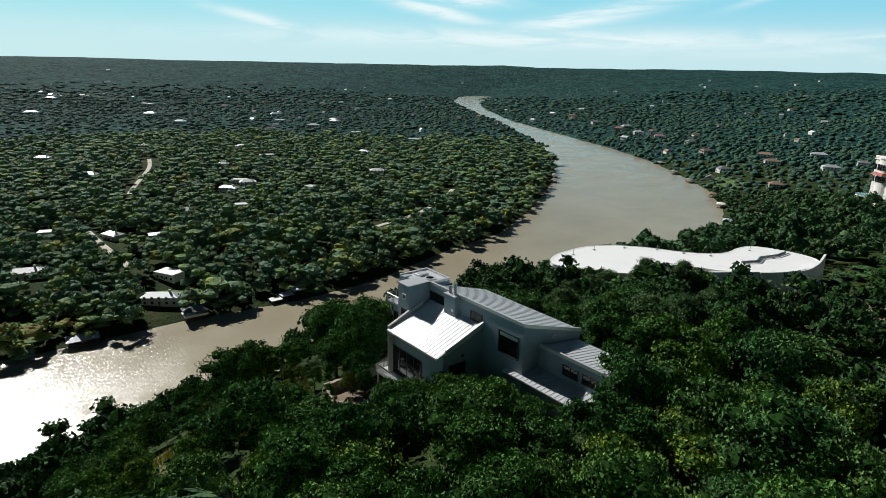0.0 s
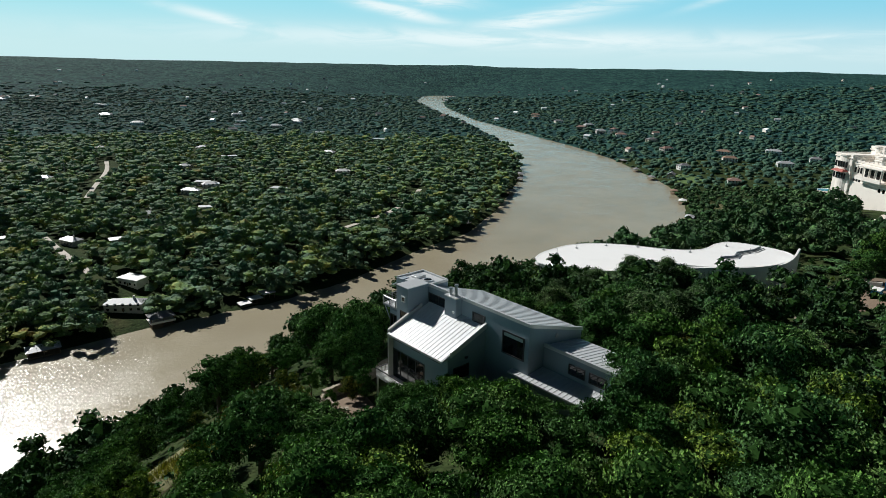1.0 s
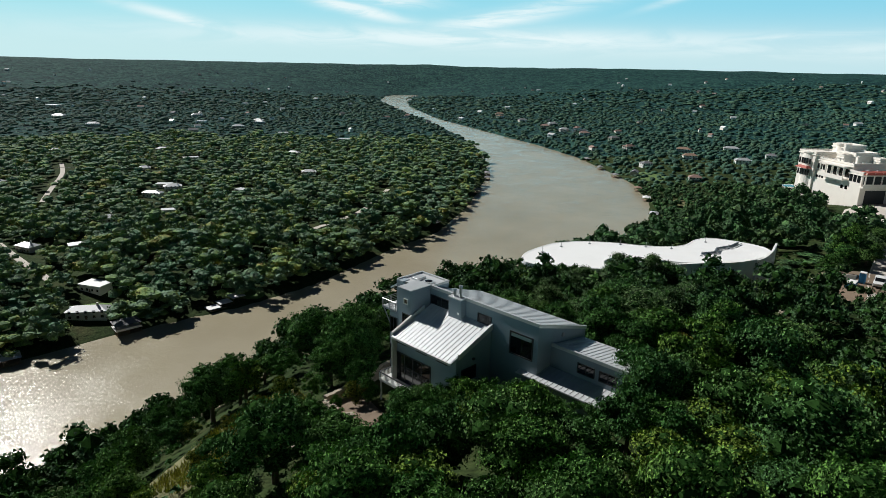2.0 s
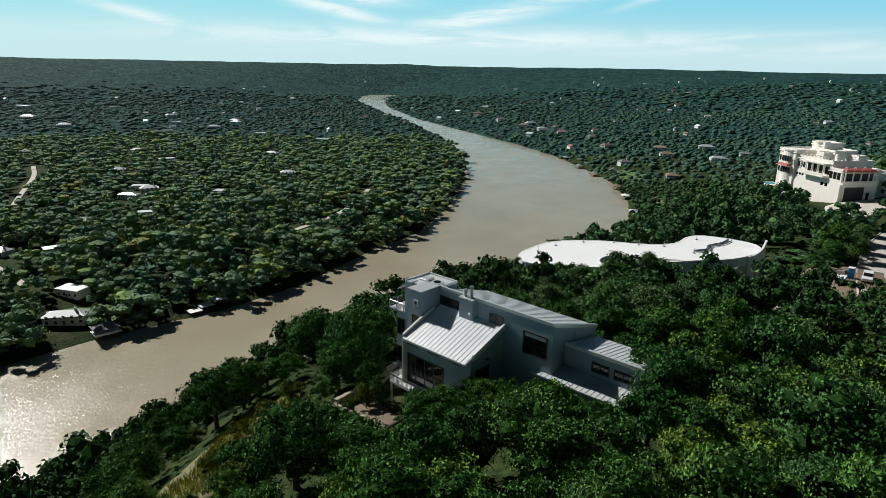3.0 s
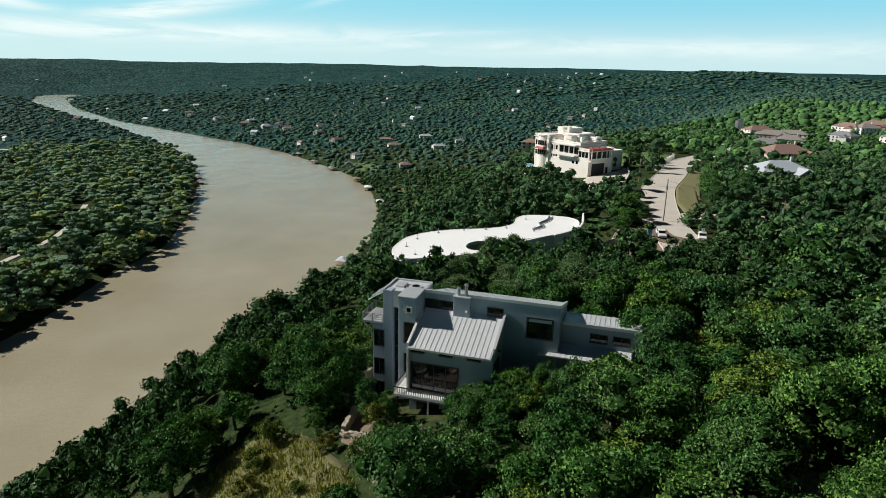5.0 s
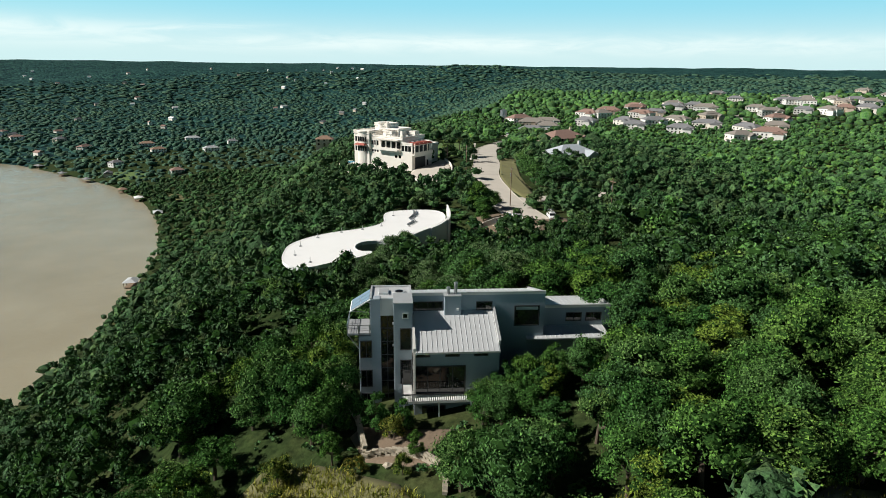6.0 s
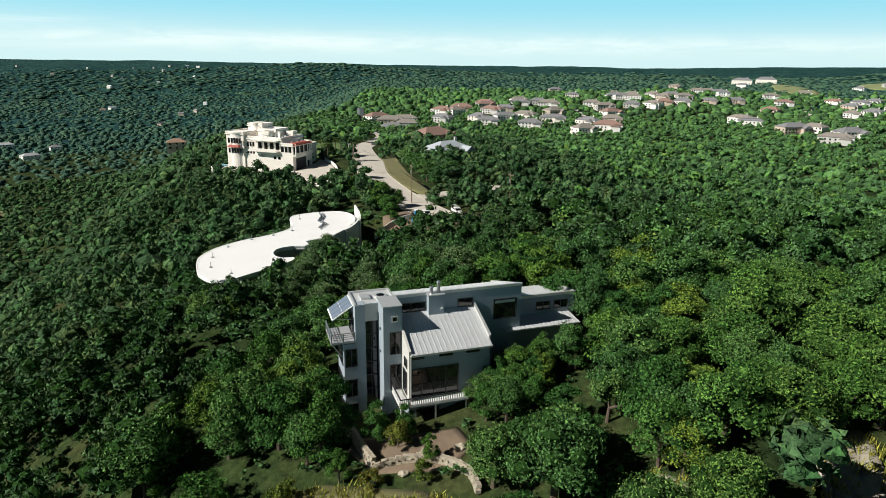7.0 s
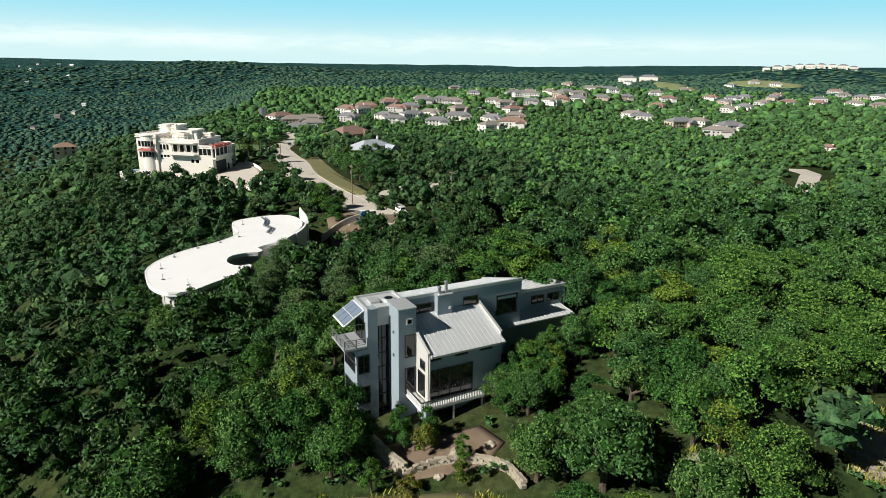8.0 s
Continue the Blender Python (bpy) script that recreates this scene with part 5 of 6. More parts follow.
part("roof_pipe", duct, STEEL, white, "bundle of grey pipes laid on the roof")
for k in range(7):
    window(white, pose(27.0 + k * 0.1, 118.2 + k * 1.6, 5.2, 0, 0, -80), 1.4, 2.6) if k < 5 else None
part("terrace", prism([(20, 116), (26, 113.5), (27.5, 117.5), (22.5, 121.5)], 2.6, 3.0), CONCRETE, white)
for x, y in ((22.2, 117.5), (24.6, 116.2), (23, 120)):
    part("column", tube((x, y, 2.8), (x, y, 8.8), 0.2, 0.2, 10), WHITE_PAINT, white)

# ---- the large cream villa ----
villa = empty("villa", pose(155, 191, 108), "large cream stucco villa with flat roofs and red awnings", "house")


def block(x0, x1, y0, y1, z1, z0=-7.0, parent=None):
    w = part("wall", box(x0, x1, y0, y1, z0, z1, 0.08), CREAM, parent or villa)
    part("cornice", box(x0 - 0.35, x1 + 0.35, y0 - 0.35, y1 + 0.35, z1 - 0.7, z1 - 0.3, 0.06), CREAM, w)
    part("roof", box(x0 + 0.35, x1 - 0.35, y0 + 0.35, y1 - 0.35, z1, z1 + 0.05), WHITE_ROOF, w)
    for q in ((x0 - 0.15, x1 + 0.15, y0 - 0.15, y0 + 0.2), (x0 - 0.15, x1 + 0.15, y1 - 0.2, y1 + 0.15), (x0 - 0.15, x0 + 0.2, y0 + 0.2, y1 - 0.2), (x1 - 0.2, x1 + 0.15, y0 + 0.2, y1 - 0.2)):
        part("parapet", box(*q, z1, z1 + 0.7), CREAM, w)
    return w


def round_block(x, y, r, z1, z0=-8.0):
    bm = bmesh.new()
    bmesh.ops.create_cone(bm, cap_ends=True, segments=28, radius1=r, radius2=r, depth=z1 - z0, matrix=pose(x, y, (z1 + z0) / 2))
    w = part("round_bay", bm, CREAM, villa)
    bm = bmesh.new()
    bmesh.ops.create_cone(bm, cap_ends=True, segments=28, radius1=r + 0.35, radius2=r + 0.35, depth=0.5, matrix=pose(x, y, z1 - 0.2))
    part("cornice", bm, CREAM, w)
    return w


block(0, 14.5, 0, 6, 11.0)
block(1.0, 17, 6, 24, 13.0)
block(0.0, 16, 24, 33, 14.6)
round_block(3.2, 28.2, 4.2, 15.0)
block(6, 15, 12, 21, 15.8, 12)
block(10, 17, 21, 29, 17.4, 12)
round_block(11.5, 25.5, 2.3, 18.3, 12)
part("chimney", box(4.5, 5.6, 9.0, 10.0, 12.5, 15.6, 0.05), CREAM, villa)
part("chimney", box(8.0, 9.2, 20.0, 21.0, 14, 18.6, 0.05), CREAM, villa)
block(17, 28, 6, 22, 8.5)
block(15.5, 24, 16, 30, 12.5)
block(2.6, 6.2, 13.2, 16.4, 15.0, 12)
block(11.5, 14.5, 7.2, 10.4, 14.6, 12)
for k in range(4):
    part("roof_vent", tube((5.0 + 2.3 * k, 7.0 + 1.1 * (k % 2), 13.0), (5.0 + 2.3 * k, 7.0 + 1.1 * (k % 2), 14.0), 0.22, 0.2, 8), WHITE_PAINT, villa)
for k in range(3):
    part("roof_unit", box(3.0 + 3.6 * k, 4.4 + 3.6 * k, 1.6, 3.0, 11.0, 12.0, 0.05), STEEL, villa)
for k in range(9):
    part("finial", tube((0.9, 6.4 + 2.1 * k, 13.6), (0.9, 6.4 + 2.1 * k, 14.3), 0.22, 0.12, 8), CREAM, villa)
# upper storey windows and balcony on the river side
for yy in (25.2, 26.6, 28.0, 29.4, 30.8):
    for zz in (10.6, 6.4):
        window(villa, pose(-1.02, yy, zz, 0, 0, -90), 0.8, 1.9)
for yy in (20.0, 21.4, 22.8):
    for zz in (9.4, 5.3):
        window(villa, pose(1.0, yy, zz, 0, 0, -90), 0.75, 1.8)
for k in range(4):
    window(villa, pose(1.0, 8.2 + k * 2.9, 8.7, 0, 0, -90), 2.0, 2.6, 2, 1)
blc = part("balcony", box(-1.6, 1.0, 7.0, 19.4, 7.6, 8.1, 0.05), CREAM, villa)
for k in range(5):
    part("column", tube((-1.3, 7.5 + k * 2.85, 8.1), (-1.3, 7.5 + k * 2.85, 12.2), 0.2, 0.18, 10), CREAM, blc)
part("balustrade", box(-1.6, -1.4, 7.0, 19.4, 8.1, 9.0), CREAM, blc)
part("balcony_roof", box(-1.7, 1.0, 6.9, 19.5, 12.1, 12.5, 0.05), CREAM, blc)
for k in range(6):
    bm = box(-0.6, 0.6, -0.1, 0.02, 0, 0.7)
    bmesh.ops.create_cone(bm, cap_ends=True, segments=16, radius1=0.6, radius2=0.6, depth=0.12, matrix=pose(0, -0.04, 0.7, 90, 0, 0))
    part("arched_window", bm, GLASS, villa, "", pose(1.0 if k > 2 else 0.6, 5.0 + k * 2.1, 4.6, 0, 0, -90))
part("wall", box(0.55, 1.02, 3.5, 24.0, -8, 6.2, 0.05), CREAM, villa)
# red awnings


def awning(x0, x1, y0, y1, z, rise, over):
    bm = bmesh.new()
    a = [bm.verts.new(p) for p in ((x0 - over, y0 - over, z), (x1 + over, y0 - over, z), (x1 + over, y1 + over, z), (x0 - over, y1 + over, z))]
    b = [bm.verts.new(p) for p in ((x0 + 0.4, y0 + 0.4, z + rise), (x1 - 0.4, y0 + 0.4, z + rise), (x1 - 0.4, y1 - 0.4, z + rise), (x0 + 0.4, y1 - 0.4, z + rise))]
    for i in range(4):
        j = (i + 1) % 4
        bm.faces.new((a[i], a[j], b[j], b[i]))
    bm.faces.new(b)
    bm.faces.new(a[::-1])
    return bm


part("red_roof", awning(0.6, 11.6, -1.3, 2.5, 11.0, 0.75, 0.7), RED_ROOF, villa, "red metal skirt roof")
part("red_roof", awning(-1.8, 2.0, 25.6, 30.8, 8.9, 0.8, 0.6), RED_ROOF, villa, "red metal skirt roof")
# dark panel on the wall, coloured as shade behind the columns; no recess
porch_shade = part("porch_shade", box(0.6, 12.0, -0.12, 0.5, 7.3, 11.3), FRAME, villa, "dark panel painted as the shade inside a colonnade")
for k in range(5):
    part("column", tube((0.2 + 3.0 * k, -1.3, 6.9), (0.2 + 3.0 * k, -1.3, 11.5), 0.24, 0.22, 10), CREAM, villa)
part("balcony", box(-0.6, 13, -1.7, 0, 6.4, 6.9, 0.05), CREAM, villa)
part("balustrade", box(-0.6, 13, -1.7, -1.5, 6.9, 7.8), CREAM, villa)
part("garage_door", box(2.0, 9.5, -0.1, 0.06, 0.4, 5.4), FRAME, villa, "dark garage door")
window(villa, pose(11.2, 0, 1.0), 1.0, 2.4)
for k in range(3):
    window(villa, pose(0, 1.4 + k * 1.8, 8.0, 0, 0, -90), 1.2, 2.4)
pool = part("pool_terrace", box(-3, 4, 33.3, 40, -7, 0.2, 0.1), CREAM, villa)
part("pool_water", box(-2, 3, 34.3, 39, 0.2, 0.26), POOL, pool, "dark teal pool water")


def low_wall(name, line, h, t, material, label, category="wall"):
    c = smooth_line(line, 2.0)
    bm = bmesh.new()
    d = np.gradient(c, axis=0)
    d /= np.linalg.norm(d, axis=1)[:, None]
    nn = np.stack([d[:, 1], -d[:, 0]], 1) * t / 2
    z = height(c[:, 0], c[:, 1])
    prev = None
    for i in range(len(c)):
        row = [bm.verts.new((*(c[i] + nn[i] * s), zz)) for s, zz in ((-1, z[i] - 1), (-1, z[i] + h), (1, z[i] + h), (1, z[i] - 1))]
        if prev:
            for k in range(3):
                bm.faces.new((prev[k], row[k], row[k + 1], prev[k + 1]))
        else:
            bm.faces.new(row)
        prev = row
    bm.faces.new(prev[::-1])
    bmesh.ops.recalc_face_normals(bm, faces=bm.faces[:])
    return tagged(part(name, bm, material), label, category)


low_wall("garden_wall", [(180, 191), (162, 175.6), (147, 165.4), (135, 157.9), (129.5, 158.0), (128.2, 161), (131.6, 168.3), (137.5, 176.8)], 1.3, 0.4, CREAM, "curved cream garden wall round the forecourt")
low_wall("site_wall", [(79, 116), (83, 112.5), (86.5, 108)], 1.8, 0.35, CONCRETE, "curved raw concrete wall on the building site")
# ---- houses of the neighbourhood ----


def home(x, y, w, d, h, turn, wall, roof, label, group, z=None, wing=False, flat=False, sunk=1.0):
    """A dwelling with walls, a hipped (or flat) roof, chimney, windows and a door."""
    g = float(height(x, y)) if z is None else z
    ob = empty("house", pose(x, y, g, 0, 0, turn), label, "house", group)
    part("wall", box(-w / 2, w / 2, -d / 2, d / 2, -3, h), wall, ob)
    o = 0.6
    bm = bmesh.new()
    rise = min(w, d) * 0.27
    if flat:
        add_box(bm, -w / 2 - o, w / 2 + o, -d / 2 - o, d / 2 + o, h, h + 0.4)
    else:
        r = max(0.5, (max(w, d) - min(w, d)) / 2)
        a = [bm.verts.new((sx * (w / 2 + o), sy * (d / 2 + o), h)) for sx, sy in ((-1, -1), (1, -1), (1, 1), (-1, 1))]
        ends = [bm.verts.new((s * r, 0, h + rise) if w >= d else (0, s * r, h + rise)) for s in (-1, 1)]
        if w >= d:
            fs = [(a[0], a[1], ends[1], ends[0]), (a[1], a[2], ends[1]), (a[2], a[3], ends[0], ends[1]), (a[3], a[0], ends[0])]
        else:
            fs = [(a[0], a[1], ends[0]), (a[1], a[2], ends[1], ends[0]), (a[2], a[3], ends[1]), (a[3], a[0], ends[0], ends[1])]
        for f in fs:
            bm.faces.new(f)
        bm.faces.new(a[::-1])
    rf = part("roof", bm, roof, ob)
    if wing:
        part("wing", box(w * 0.1, w * 0.42, -d / 2 - d * 0.3, -d / 2 + 0.5, -3, h * 0.8), wall, ob)
        bm = bmesh.new()
        x0, x1, y0, y1, zz = w * 0.1 - o, w * 0.42 + o, -d / 2 - d * 0.3 - o, -d / 2 + d * 0.25, h * 0.8
        vv = [bm.verts.new(p) for p in ((x0, y0, zz), (x1, y0, zz), (x1, y1, zz), (x0, y1, zz), ((x0 + x1) / 2, y0 + 0.4, zz + (x1 - x0) * 0.3), ((x0 + x1) / 2, y1, zz + (x1 - x0) * 0.3))]
        for f in ((0, 1, 4), (1, 2, 5, 4), (3, 0, 4, 5), (2, 3, 5), (3, 2, 1, 0)):
            bm.faces.new([vv[i] for i in f])
        part("wing_roof", bm, roof, ob)
    if not flat:
        part("chimney", box(w * 0.22, w * 0.22 + 1.1, -0.5, 0.5, h - 1, h + rise + 1.4), wall, ob)
    pane = shared_box("window", 1.5, 0.12, 1.6, GLASS)
    for lev in range(2 if h > 4.5 else 1):
        n = max(2, int(w / 4))
        for k in range(n):
            if wing and w * 0.06 < -w / 2 + w * (k + 0.5) / n < w * 0.46:
                continue
            piece("window", pane, ob, turned(-w / 2 + w * (k + 0.5) / n, -d / 2, 0.9 + 3.0 * lev))
        for k in range(max(1, int(d / 5))):
            piece("window", pane, ob, turned(-w / 2, -d / 2 + d * (k + 0.5) / max(1, int(d / 5)), 0.9 + 3.0 * lev, -90))
    piece("door", shared_box("door", 1.1, 0.14, 2.1, WOOD), ob, turned(0, -d / 2, 0))
    return ob


hr = random.Random(11)
PALE_WALL = plain("pale_render", (0.80, 0.78, 0.74), 0.85, vary=0.08, scale=0.4)
WARM_SHINGLE = plain("warm_grey_shingle", (0.24, 0.215, 0.19), 0.9, vary=0.2, scale=0.8)
WALLS = [CREAM, PALE_WALL, STUCCO_PALE, PALE_WALL, TAN]
ROOFS = [GREY_SHINGLE, WARM_SHINGLE, GREY_SHINGLE, WARM_SHINGLE, CLAY]
SUBURB_LABEL = "two-storey stucco house with a hipped shingle roof among trees"
for i, (x, y) in enumerate(SUBURB):
    away = math.degrees(math.atan2(y - 40, x + 40)) - 90
    home(x, y, hr.uniform(23, 33), hr.uniform(14, 18), hr.choice([6.2, 7.0, 7.6]), away + hr.choice([0, 0, 25, -30, 40]), WALLS[i % 5], ROOFS[(i * 3 + i // 4) % 5], SUBURB_LABEL, "suburban houses", wing=hr.random() < 0.85)
for x, y in SUBURB_FAR:
    home(x, y, hr.uniform(21, 30), hr.uniform(13, 17), hr.choice([6.0, 7.0]), math.degrees(math.atan2(y - 40, x + 40)) - 90 + hr.choice([0, 20, -25]), WALLS[hr.randrange(5)], ROOFS[hr.randrange(5)], SUBURB_LABEL, "suburban houses", wing=hr.random() < 0.8)
# near neighbours on the ridge
home(225, 149, 22, 14, 4.4, -28, STUCCO_PALE, plain("blue_grey_shingle", (0.40, 0.44, 0.48), 0.8, vary=0.15), "low pale house with a blue-grey hipped roof", "ridge houses", wing=True)
home(300, 186, 26, 16, 5.2, -25, TAN, CLAY, "low house with a wide reddish-brown tiled roof", "ridge houses", wing=True)
home(318, 405, 14, 10, 5.6, -50, TAN, BROWN_SHINGLE, "tan house with a brown hipped roof on the wooded crest", "ridge houses", z=86)
home(300, 372, 13, 9, 3.5, -50, TAN, CLAY, "low house with a tiled roof on the wooded crest", "ridge houses", z=86)
home(388, 400, 16, 10, 4.5, -50, CREAM, GREY_SHINGLE, "pale house with a grey roof on the wooded crest", "ridge houses", z=84)
home(540, -172, 14, 9, 3.4, -110, CREAM, CLAY, "small pale house with a tiled roof in the woods", "ridge houses")
# club house and the terrace row on the far hill
for cy_ in (-112, -172):
    home(1905, cy_, 52, 26, 13, -96, CREAM, GREY_SHINGLE, "long pale club house with a grey roof on a grassy rise", "distant buildings")
for k in range(9):
    s = -156 + 38.0 * k
    home(2398 + 0.1886 * s, -770 - 0.982 * s, 24 + 5 * (k % 3 == 1), 16, 11 + 2 * (k % 2), -105 + 8 * (k % 3), CREAM, GREY_SHINGLE, "row of pale apartment blocks along a hilltop", "distant buildings")

# ---- houses on the river plain ----
PLAIN_LABEL = "low house with a pale metal roof among riverside trees"
for i, (x, y, w, d) in enumerate(PLAIN):
    home(x, y, w, d, 4.4 if w < 18 else 5.0, hr.uniform(-30, 30), WALLS[hr.randrange(5)], METAL_ROOF if i % 4 else WHITE_ROOF, PLAIN_LABEL, "riverside houses", flat=i % 3 == 0)
for i, (x, y) in enumerate([(452, 1081), (412, 916), (529, 1029), (625, 1043), (398, 1450), (380, 1600), (345, 1720), (419, 1367), (440, 1290), (470, 1200), (500, 950), (560, 900), (420, 780), (640, 950), (360, 1800), (430, 1500), (460, 1400)]):
    home(x, y, hr.uniform(16, 26), 12, 6, hr.uniform(-40, 40), WALLS[i % 5], [CLAY, GREY_SHINGLE, BROWN_SHINGLE, METAL_ROOF][i % 4], "tree-shaded house with a pitched roof near the far shore", "far shore houses")
for line, lab in zip(LANES, ["pale lane between riverside trees"] * 3 + ["pale suburban street"] * 2 + ["pale dead-end street in the woods"]):
    wdt = 2.6 if lab.endswith("trees") else 6.0
    strip("lane", line, [-wdt, -wdt + 0.1, wdt - 0.1, wdt], [-2, 0.5, 0.5, -2], CONCRETE, lab, "road", 12.0)
for c, rx, ry, m in (((-160, 372), 26, 9, LAWN), ((20, 560), 16, 22, LAWN), ((-95, 402), 14, 8, LAWN), ((-40, 620), 18, 30, LAWN), ((-235, 310), 18, 8, LAWN), ((385, 840), 20, 40, LAWN), ((350, 660), 14, 26, DRY_LAWN), ((1580, -195), 225, 40, MEADOW), ((1720, -440), 155, 82, MEADOW), ((60, 640), 14, 20, LAWN)):
    patch("riverside_lawn", [(c[0] + rx * math.cos(t), c[1] + ry * math.sin(t)) for t in np.linspace(0, 6.283, 18, endpoint=False)], 0.5, m, "mown lawn running down to the water" if m is LAWN else "dry yellow grass between trees", "lawn", 5)


# small far houses: a box with a gabled roof, built once in three colours
def far_house(wall, roof):
    w = raw("wall", [(sx * 7, sy * 5, z) for z in (-2, 5) for sx, sy in ((-1, -1), (1, -1), (1, 1), (-1, 1))], [(0, 1, 5, 4), (1, 2, 6, 5), (2, 3, 7, 6), (3, 0, 4, 7)], wall)
    r = raw("roof", [(-7.6, -5.6, 5), (7.6, -5.6, 5), (7.6, 5.6, 5), (-7.6, 5.6, 5), (-7.6, 0, 8), (7.6, 0, 8)], [(0, 1, 5), (0, 5, 4), (2, 3, 4), (2, 4, 5), (1, 2, 5), (3, 0, 4)], roof)
    return w, r


FAR_HOUSES = [far_house(PALE_WALL, METAL_ROOF), far_house(CREAM, WHITE_ROOF), far_house(TAN, GREY_SHINGLE), far_house(CREAM, CLAY)]
fr = random.Random(31)
placed = 0
while placed < 120:
    az_, r_ = radians(fr.uniform(-36, 48)), fr.uniform(800, 3600)
    x, y = r_ * math.sin(az_), r_ * math.cos(az_)
    if not bool(dry(np.array([x]), np.array([y]))[0]) or (0 < x < 1500 and r_ < 1400 and x > 0.5 * y):
        continue
    w, r = FAR_HOUSES[fr.choice([0, 0, 1, 2, 3])]
    k = fr.uniform(0.65, 1.15)
    ob = new("house", w)
    ob.matrix_basis = pose(x, y, float(height(x, y)) + 0.3, 0, 0, fr.uniform(0, 180)) @ Matrix.Diagonal((k, k, 1.0, 1))
    tagged(ob, "small pale house among distant trees", "house", "distant houses")
    piece("roof", r, ob, Matrix.Identity(4))
    placed += 1


# ---- boathouses and docks ----
def boathouse(x, y, w, d, h, turn, roof, label, storeys=1, hip=True):
    ob = empty("boathouse", pose(x, y, 0, 0, 0, turn), label, "boathouse", "docks")
    part("deck", box(-w / 2, w / 2, -d / 2, d / 2, 0.5, 0.75), WOOD, ob)
    for sx in (-1, 0, 1):
        for sy in (-1, 1):
            part("post", box(sx * (w / 2 - 0.2) - 0.12, sx * (w / 2 - 0.2) + 0.12, sy * (d / 2 - 0.2) - 0.12, sy * (d / 2 - 0.2) + 0.12, -2, h), WOOD, ob)
    if storeys > 1:
        part("upper_deck", box(-w / 2 - 0.4, w / 2 + 0.4, -d / 2 - 0.4, d / 2 + 0.4, h * 0.5, h * 0.5 + 0.3), WHITE_PAINT, ob)
        part("rail", box(-w / 2 - 0.4, w / 2 + 0.4, -d / 2 - 0.4, -d / 2 - 0.3, h * 0.5 + 0.3, h * 0.5 + 1.3), WHITE_PAINT, ob)
    bm = bmesh.new()
    o = 0.7
    if hip:
        a = [bm.verts.new((sx * (w / 2 + o), sy * (d / 2 + o), h)) for sx, sy in ((-1, -1), (1, -1), (1, 1), (-1, 1))]
        t = [bm.verts.new((s * max(0.3, w / 2 - d / 2), 0, h + d * 0.22)) for s in (-1, 1)]
        for f in ((a[0], a[1], t[1], t[0]), (a[1], a[2], t[1]), (a[2], a[3], t[0], t[1]), (a[3], a[0], t[0]), tuple(a[::-1])):
            bm.faces.new(f)
    else:
        add_box(bm, -w / 2 - o, w / 2 + o, -d / 2 - o, d / 2 + o, h, h + 0.3)
    part("roof", bm, roof, ob)
    part("gangway", box(-1, 1, d / 2, d / 2 + 8, 0.5, 0.7), WOOD, ob)
    return ob


boathouse(-150, 350, 13, 10, 6.5, 35, GREY_SHINGLE, "two-storey boathouse with a dark hipped roof on the bank", 2)
boathouse(-197, 312, 15, 9, 4.0, 33, METAL_ROOF, "low boathouse with a curved pale metal roof", 1)
boathouse(-97, 392, 7.5, 7, 5.2, 38, WHITE_PAINT, "boat dock under a flat white roof", 1, False)
boathouse(-103.5, 385.5, 7, 6, 3.6, 38, WHITE_PAINT, "boat dock under a flat white roof", 1, False)
boathouse(-109, 379.5, 6.5, 5.5, 2.2, 38, WHITE_PAINT, "low open white dock platform", 1, False)
for x, y, w, t in ((157, 878, 16, 80), (122, 752, 12, 65), (54, 590, 12, 50), (186, 1075, 16, 85), (100, 690, 10, 60), (150, 840, 10, 75)):
    boathouse(x, y, w, 7, 4.2, t, GREY_SHINGLE, "weathered open boat dock at the wooded bank")
for x, y, w, rf, t in ((290, 618, 13, METAL_ROOF, 240), (318, 700, 11, WHITE_PAINT, 245), (342, 860, 12, GREY_SHINGLE, 265), (355, 1020, 14, GREY_SHINGLE, 270), (160, 441, 11, METAL_ROOF, 222), (18, 311, 13, METAL_ROOF, 217), (333, 760, 10, BROWN_SHINGLE, 250), (345, 930, 12, GREY_SHINGLE, 268)):
    boathouse(x, y, w, 8, 4.4, t, rf, "covered boat dock at the foot of the bluff")


# ---- vehicles ----
def wheels(ob, xs, half, r):
    for x in xs:
        for s in (-1, 1):
            bm = bmesh.new()
            bmesh.ops.create_cone(bm, cap_ends=True, segments=16, radius1=r, radius2=r, depth=0.24, matrix=pose(x, s * half, r, 90, 0, 0))
            w = part("wheel", bm, RUBBER, ob)
            bm = bmesh.new()
            bmesh.ops.create_cone(bm, cap_ends=True, segments=10, radius1=r * 0.55, radius2=r * 0.5, depth=0.26, matrix=pose(x, s * half, r, 90, 0, 0))
            part("rim", bm, STEEL, w)


def side_solid(profile, half):
    """A body from its side profile (x, z), half wide to each side."""
    bm = bmesh.new()
    a = [bm.verts.new((x, -half, z)) for x, z in profile]
    b = [bm.verts.new((x, half, z)) for x, z in profile]
    bm.faces.new(a[::-1])
    bm.faces.new(b)
    n = len(profile)
    for i in range(n):
        j = (i + 1) % n
        bm.faces.new((a[i], a[j], b[j], b[i]))
    bmesh.ops.recalc_face_normals(bm, faces=bm.faces[:])
    bmesh.ops.bevel(bm, geom=bm.edges[:], offset=0.05, segments=1, affect="EDGES")
    return bm


